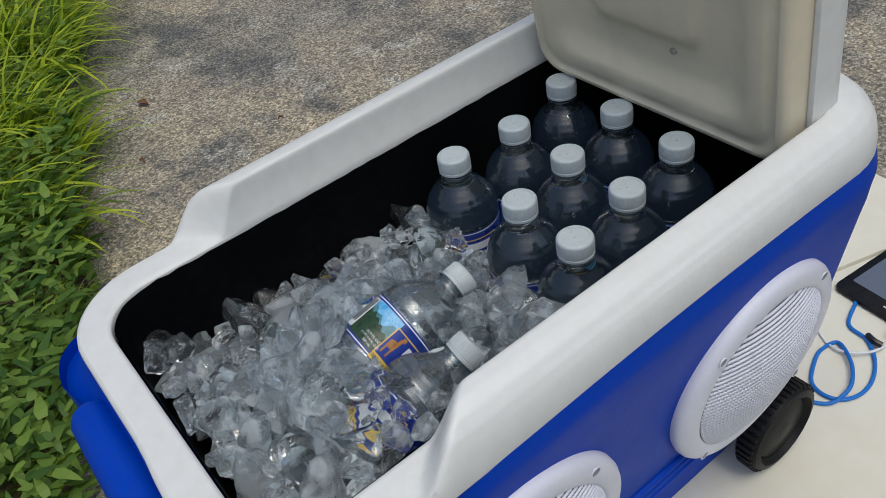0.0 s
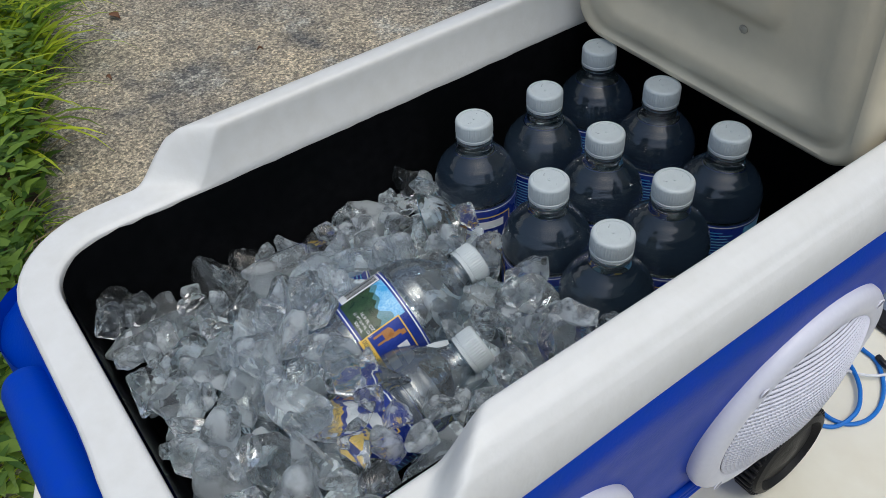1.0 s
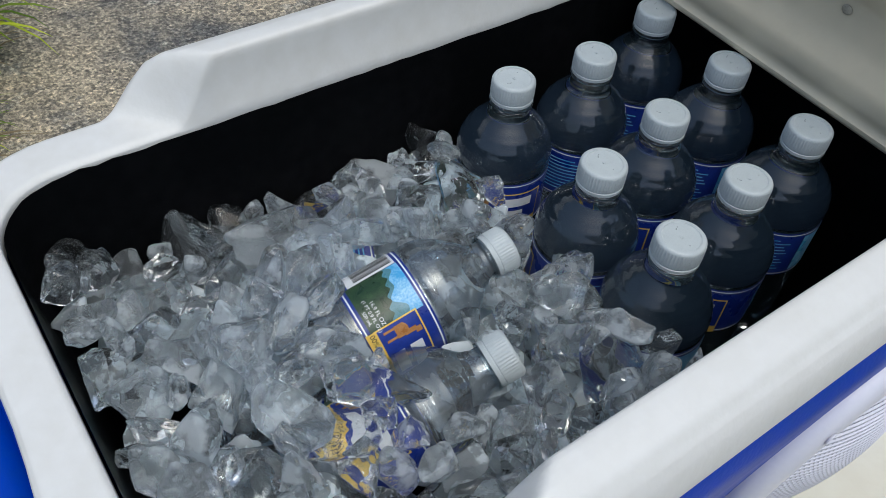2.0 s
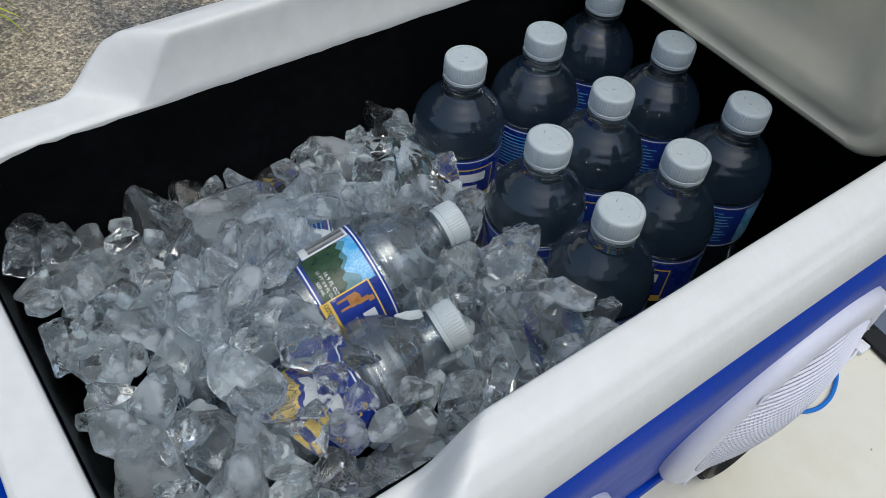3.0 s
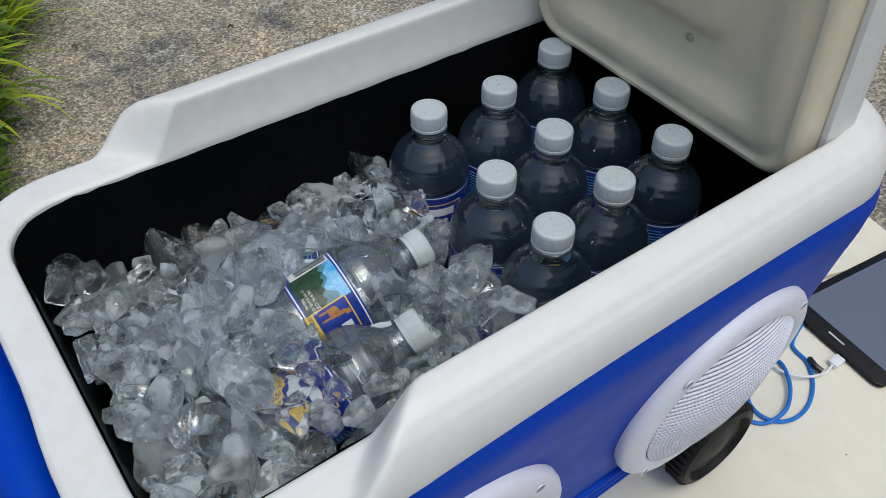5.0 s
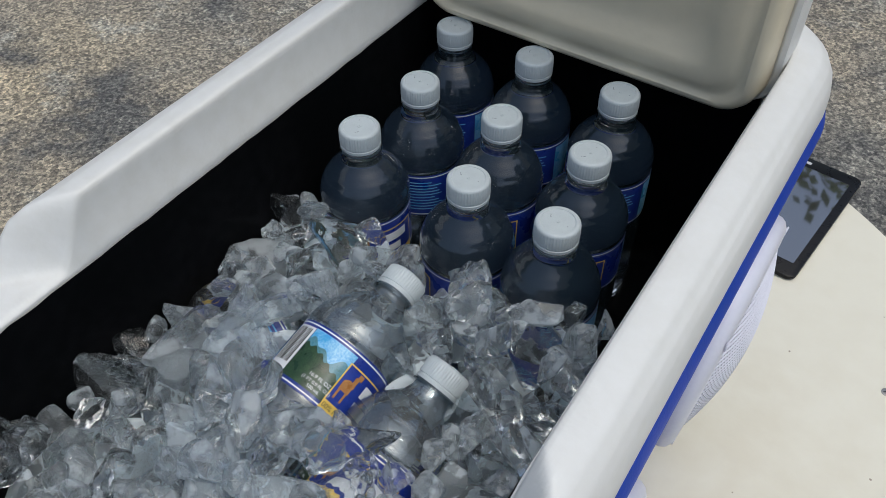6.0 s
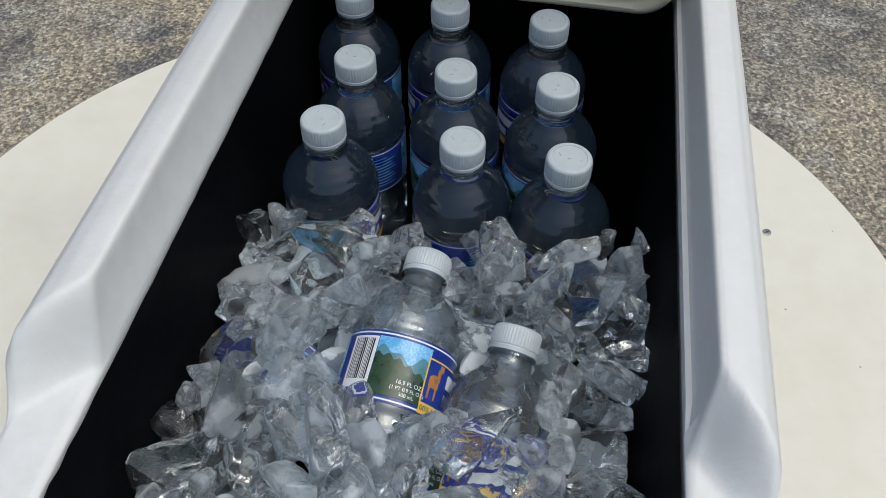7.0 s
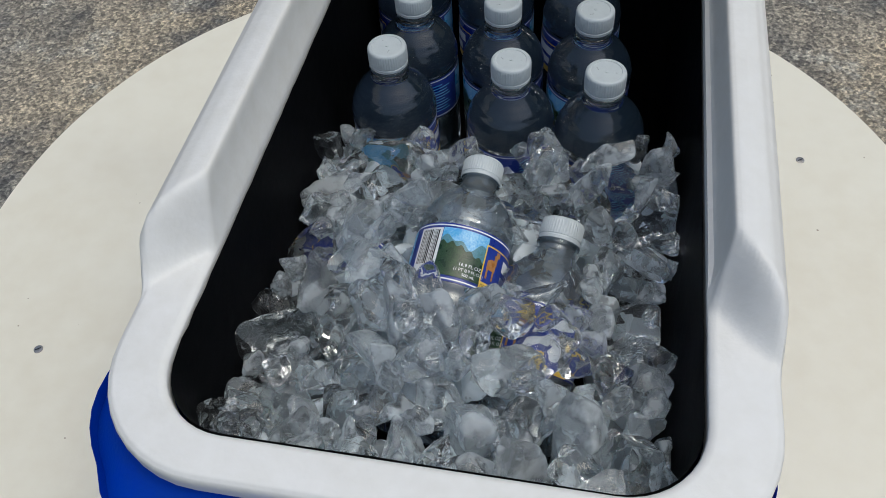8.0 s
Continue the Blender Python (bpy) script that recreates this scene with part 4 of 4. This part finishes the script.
for x, y, z, size, turn, lean, text in ((0.1235, -0.126, -0.042, (0.012, 0.019, 0.037), 70, 14, "tall clear ice shard leaning on the tub wall"),
                                        (0.092, -0.118, -0.044, (0.020, 0.016, 0.019), 30, 30, "clear glassy ice block on the heap"),
                                        (0.048, -0.117, -0.050, (0.026, 0.019, 0.022), 120, 12, "large clear ice block beside a bottle cap"),
                                        (0.082, -0.135, -0.052, (0.014, 0.011, 0.027), 200, 24, "long clear ice shard standing on edge"),
                                        (-0.042, -0.166, -0.046, (0.020, 0.016, 0.027), 15, 20, "milky ice lump tapering to a point"),
                                        (0.050, -0.250, -0.046, (0.024, 0.018, 0.014), 40, 18, "clear ice lump lying over a bottle label"),
                                        (0.024, -0.262, -0.040, (0.019, 0.021, 0.016), 100, 25, "rounded clear ice lump wedged between two bottles")):
    ob = new("ice_chunk", meshes[int(abs(x) * 1000) % len(meshes)])
    ob.matrix_basis = Matrix.Translation((x, y, z + OFF)) @ pose(0, 0, 0, lean, -lean * 0.6, turn) @ Matrix.Diagonal((*size, 1))
    tagged(ob, text, "ice", "ice in the cooler")

# ---- tablet and cables on the table ----
TT = TABLE
tm = Matrix.Translation((0.2115, 0.355, TT)) @ pose(0, 0, 0, 0, 0, -6.4)     # corner by the cables; local x runs to -, y away
tablet = thing("tablet", 0.2115, 0.355, TT, "black tablet with a dark glossy screen lying on the table", "tablet")
bm = bmesh.new()
loops = []
for z, g in ((0.0, 0.003), (0.002, 0.0005), (0.0045, 0.0), (0.0068, 0.0006), (0.0078, 0.0022)):
    loops.append([tm @ Vector((p.x, p.y, z)) for p in rounded(-0.150 + g, 0.0 - g, 0.0 + g, 0.228 - g, 0.011, sx=6, sy=6, sc=8)])
loft(bm, loops, cap_first=True, cap_last=True)
bmesh.ops.recalc_face_normals(bm, faces=bm.faces)
shell = part("shell", bm, TABLET, tablet)
bm = bmesh.new()
loft(bm, [[tm @ Vector((p.x, p.y, z)) for p in rounded(-0.139, -0.011, 0.024, 0.205, 0.002, sx=4, sy=4, sc=3)] for z in (0.0076, 0.0084)], cap_last=True)
part("screen", bm, SCREEN, tablet, "dark glass screen reflecting the sky")
part("brand_bar", box(-0.087, -0.064, 0.0120, 0.0143, 0.0079, 0.0083, m=tm), SILVER, shell)
part("home_button", box(-0.083, -0.067, 0.2125, 0.2175, 0.0077, 0.0085, 0.0003, 1, m=tm), SILVER, shell)

zc = TT + 0.0026
cable = thing("charging_cable", 0.15, 0.25, TT, "bright blue braided charging cable coiled on the table", "cable")
loop_pts = [(0.088, 0.388), (0.098, 0.366), (0.112, 0.330), (0.140, 0.322), (0.163, 0.300), (0.177, 0.272), (0.179, 0.246), (0.170, 0.226), (0.152, 0.218), (0.133, 0.224), (0.120, 0.246), (0.112, 0.272), (0.118, 0.296), (0.138, 0.284), (0.156, 0.266), (0.168, 0.240), (0.163, 0.212), (0.140, 0.198), (0.110, 0.195), (0.08, 0.205)]
part("jacket", tube([(x, y, zc + (0.005 if 12 < i < 16 else 0)) for i, (x, y) in enumerate(loop_pts)], 0.0024, 10), CABLE_BLUE, cable)
part("plug", box(0.084, 0.094, 0.386, 0.402, TT, TT + 0.0065, 0.0015, 2), CABLE_BLUE, cable)
lead = thing("white_lead", 0.15, 0.33, TT, "thin white lead plugged into the tablet with a black tie", "cable")
part("jacket", tube([(0.158, 0.344, TT + 0.005), (0.160, 0.325, TT + 0.0035), (0.152, 0.300, TT + 0.007), (0.132, 0.285, TT + 0.006), (0.110, 0.288, TT + 0.002), (0.09, 0.30, TT + 0.002)], 0.0016, 8), CABLE_WHITE, lead)
part("plug", box(0.1515, 0.1645, 0.341, 0.3585, TT + 0.001, TT + 0.0075, 0.0016, 2), CABLE_WHITE, lead)
part("tie", tube([(0.138, 0.326, TT + 0.006), (0.148, 0.321, TT + 0.0075), (0.158, 0.322, TT + 0.006)], 0.0038, 8), LABEL_BLACK, lead)


# ---- verge: arching grass, weeds and litter ----
GA, GB = Vector((-7.0, 1.50, GROUND)), Vector((-0.3, -0.72, GROUND))
ALONG = (GB - GA).normalized()
AWAY = Vector((ALONG.y, -ALONG.x, 0))


def blade(verts, faces, base, heading, length, width, lift, curl, n=6):
    side = Vector((-heading.y, heading.x, 0))
    p, a = base.copy(), lift
    start = len(verts)
    for i in range(n + 1):
        t = i / n
        w = width * (1 - t) ** 0.7 * (0.55 + 0.45 * min(1, 4 * t)) * 0.5
        if i < n:
            verts += [p - side * w, p + side * w]
        else:
            verts.append(p.copy())
        p = p + (heading * math.cos(a) + Vector((0, 0, 1)) * math.sin(a)) * (length / n)
        p.z = max(p.z, GROUND + 0.004)
        a -= curl / n
    for i in range(n - 1):
        s = start + 2 * i
        faces.append((s, s + 1, s + 3, s + 2))
    s = start + 2 * (n - 1)
    faces.append((s, s + 1, s + 2))


def strewn(name, material, label, count, seed, reach, tall, wide, low_from, low_to, start=0.0):
    rng = random.Random(seed)
    verts, faces = [], []
    per = 13
    for _ in range(count // per):
        s, d = rng.uniform(low_from, low_to), start + rng.random() ** 1.25 * reach
        edge = 0.12 * noise.noise(Vector((s * 1.7, 0, seed)))
        tuft = GA + ALONG * s + AWAY * (d + 0.12 + edge)
        lean = (-AWAY * rng.uniform(0.3, 1.0) + ALONG * rng.gauss(0, 0.35)).normalized()
        size = rng.uniform(0.75, 1.2)
        for _ in range(per):
            a = rng.uniform(0, 6.283)
            out = Vector((math.cos(a), math.sin(a), 0))
            base = tuft + out * rng.uniform(0.0, 0.07) * (tall / 0.4)
            heading = (lean + out * rng.uniform(0.1, 0.9)).normalized()
            blade(verts, faces, base, heading, tall * size * rng.uniform(0.55, 1.25), wide * rng.uniform(0.55, 1.2), radians(rng.uniform(58, 88)), radians(rng.uniform(70, 150)))
    me = bpy.data.meshes.new(name)
    me.from_pydata([v[:] for v in verts], [], faces)
    me.materials.append(material)
    ob = new(name, me)
    ob.location = (0, 0, OFF)
    return tagged(ob, label, "grass", kind="stuff")


strewn("tall_grass", GRASS, "long arching bright green grass along the drive", 4600, 3, 1.8, 0.47, 0.028, 0.0, 5.3)
strewn("dead_grass", STRAW, "pale dead grass among the green blades", 700, 4, 1.5, 0.30, 0.010, 0.0, 6.8)
strewn("far_grass", GRASS, "thick green grass filling the verge", 5200, 12, 1.9, 0.36, 0.024, -0.6, 8.2, 1.2)
strewn("short_grass", GRASS, "short green grass at the drive edge", 2500, 6, 1.2, 0.16, 0.008, 3.6, 7.0)

rng = random.Random(9)
verts, faces = [], []
for k in range(18000):
    s, d = (rng.gauss(5.7, 0.95), rng.random() ** 1.2 * 1.7) if k % 2 else (rng.uniform(-0.6, 8.1), rng.random() * 3.0)
    s = min(s, 8.0 + 0.15 * rng.random())
    base = GA + ALONG * s + AWAY * (d + 0.06) + Vector((0, 0, rng.uniform(0.02, 0.22)))
    a = rng.uniform(0, 6.283)
    blade(verts, faces, base, Vector((math.cos(a), math.sin(a), 0)), rng.uniform(0.03, 0.085), rng.uniform(0.014, 0.040), radians(rng.uniform(-10, 35)), radians(rng.uniform(10, 60)), 4)
me = bpy.data.meshes.new("weeds")
me.from_pydata([v[:] for v in verts], [], faces)
me.materials.append(WEED)
weeds = new("weeds", me)
weeds.location = (0, 0, OFF)
tagged(weeds, "low broad-leaved green weeds beside the drive", "weeds", kind="stuff")

# soil under the verge
bm = bmesh.new()
bmesh.ops.create_grid(bm, x_segments=60, y_segments=24, size=1)
for v in bm.verts:
    s, d = (v.co.x + 1) * 4.6 - 1.0, (v.co.y + 1) * 1.6
    q = GA + ALONG * s + AWAY * (d + 0.10 + 0.10 * noise.noise(Vector((s * 2, 0, 3))))
    v.co = q + Vector((0, 0, 0.004 + 0.03 * min(1, d * 2) + 0.02 * noise.noise(q * 4)))
SOIL = mat("dark_soil", (0.07, 0.05, 0.032), 0.9, grain=(8, (0.13, 0.10, 0.06), 1.0), bump=0.8, bump_scale=30)
single("verge_soil", bm, SOIL, "dark soil with roots under the grass verge", "soil", kind="structure")

# fallen leaves
for x, y, size, turn in ((-2.83, 0.277, 0.07, 20), (-2.02, -0.33, 0.05, 130), (-2.22, 0.594, 0.022, 60), (-2.4, 0.10, 0.03, 200)):
    bm = bmesh.new()
    rows = []
    for i in range(9):
        t = i / 8
        w = size * 0.26 * math.sin(math.pi * min(0.98, 0.04 + t))
        rows.append([Vector((size * (t - 0.5), w * q, 0.006 + 0.008 * q * q + 0.010 * math.sin(3 * t))) for q in (-1, -0.5, 0, 0.5, 1)])
    loft(bm, rows, closed=False)
    bm.transform(Matrix.Translation((x, y, GROUND)) @ pose(0, 0, 0, 0, 0, turn))
    single("dry_leaf", bm, LEAF_DRY, "curled brown dry leaf on the concrete", "leaf", "fallen leaves", at=(x, y, GROUND))

# ---- trees round the drive, seen only as reflections ----
BARK = mat("grey_bark", (0.12, 0.10, 0.08), 0.9, grain=(6, (0.20, 0.17, 0.13), 1.0), bump=0.8, bump_scale=25)
CROWN = foliage("tree_leaves", (0.03, 0.07, 0.02), (0.08, 0.14, 0.03), 0.3)


def make_tree(seed):
    rng = random.Random(seed)
    t = thing("tree", 0, 0, GROUND, "tall leafy green tree beyond the concrete drive", "tree", "trees round the drive")
    t.location = (0, 0, 0)
    bm = bmesh.new()
    spin(bm, [(0.30, 0.0), (0.22, 0.6), (0.19, 2.5), (0.14, 5.0), (0.06, 7.6)], 14, cap_last=True)
    trunk = part("trunk", bm, BARK, t, local=True)
    verts, faces = [], []
    for k in range(16):
        a, h, reach = rng.uniform(0, 6.283), rng.uniform(2.6, 7.2), rng.uniform(1.4, 2.8)
        tip = Vector((math.cos(a) * reach, math.sin(a) * reach, h + rng.uniform(0.5, 1.6)))
        part("limb", tube([(0, 0, h), tuple(tip * 0.5 + Vector((0, 0, h * 0.5 + 0.1))), tuple(tip)], 0.05, 6), BARK, trunk, local=True)
        for _ in range(1000):
            spread = Vector((rng.gauss(0, 0.55), rng.gauss(0, 0.55), rng.gauss(0, 0.42)))
            b = rng.uniform(0, 6.283)
            p = tip * rng.uniform(0.75, 1.05) + spread
            u = Vector((math.cos(b), math.sin(b), rng.uniform(-0.5, 0.5))) * rng.uniform(0.06, 0.12)
            w = Vector((-math.sin(b), math.cos(b), rng.uniform(-0.6, 0.6))) * rng.uniform(0.035, 0.06)
            n = len(verts)
            verts += [p - u, p + w, p + u, p - w]
            faces.append((n, n + 1, n + 2, n + 3))
    me = bpy.data.meshes.new("crown")
    me.from_pydata([v[:] for v in verts], [], faces)
    me.materials.append(CROWN)
    new("crown", me).parent = t
    return t


tree = make_tree(21)
tree.matrix_basis = pose(-1.8, 9.6, 0.0, 0, 0, 0) @ Matrix.Diagonal((1.05, 1.05, 1.05, 1))
for x, y, turn, size in ((3.6, 13.0, 80, 1.1), (-8.5, 11.5, 150, 1.05), (11.0, 7.0, 220, 1.0), (-11.5, -3.5, 40, 1.0)):
    other = copy_thing(tree, pose(x, y, 0.0, 0, 0, turn))
    other.scale = (size, size, size)
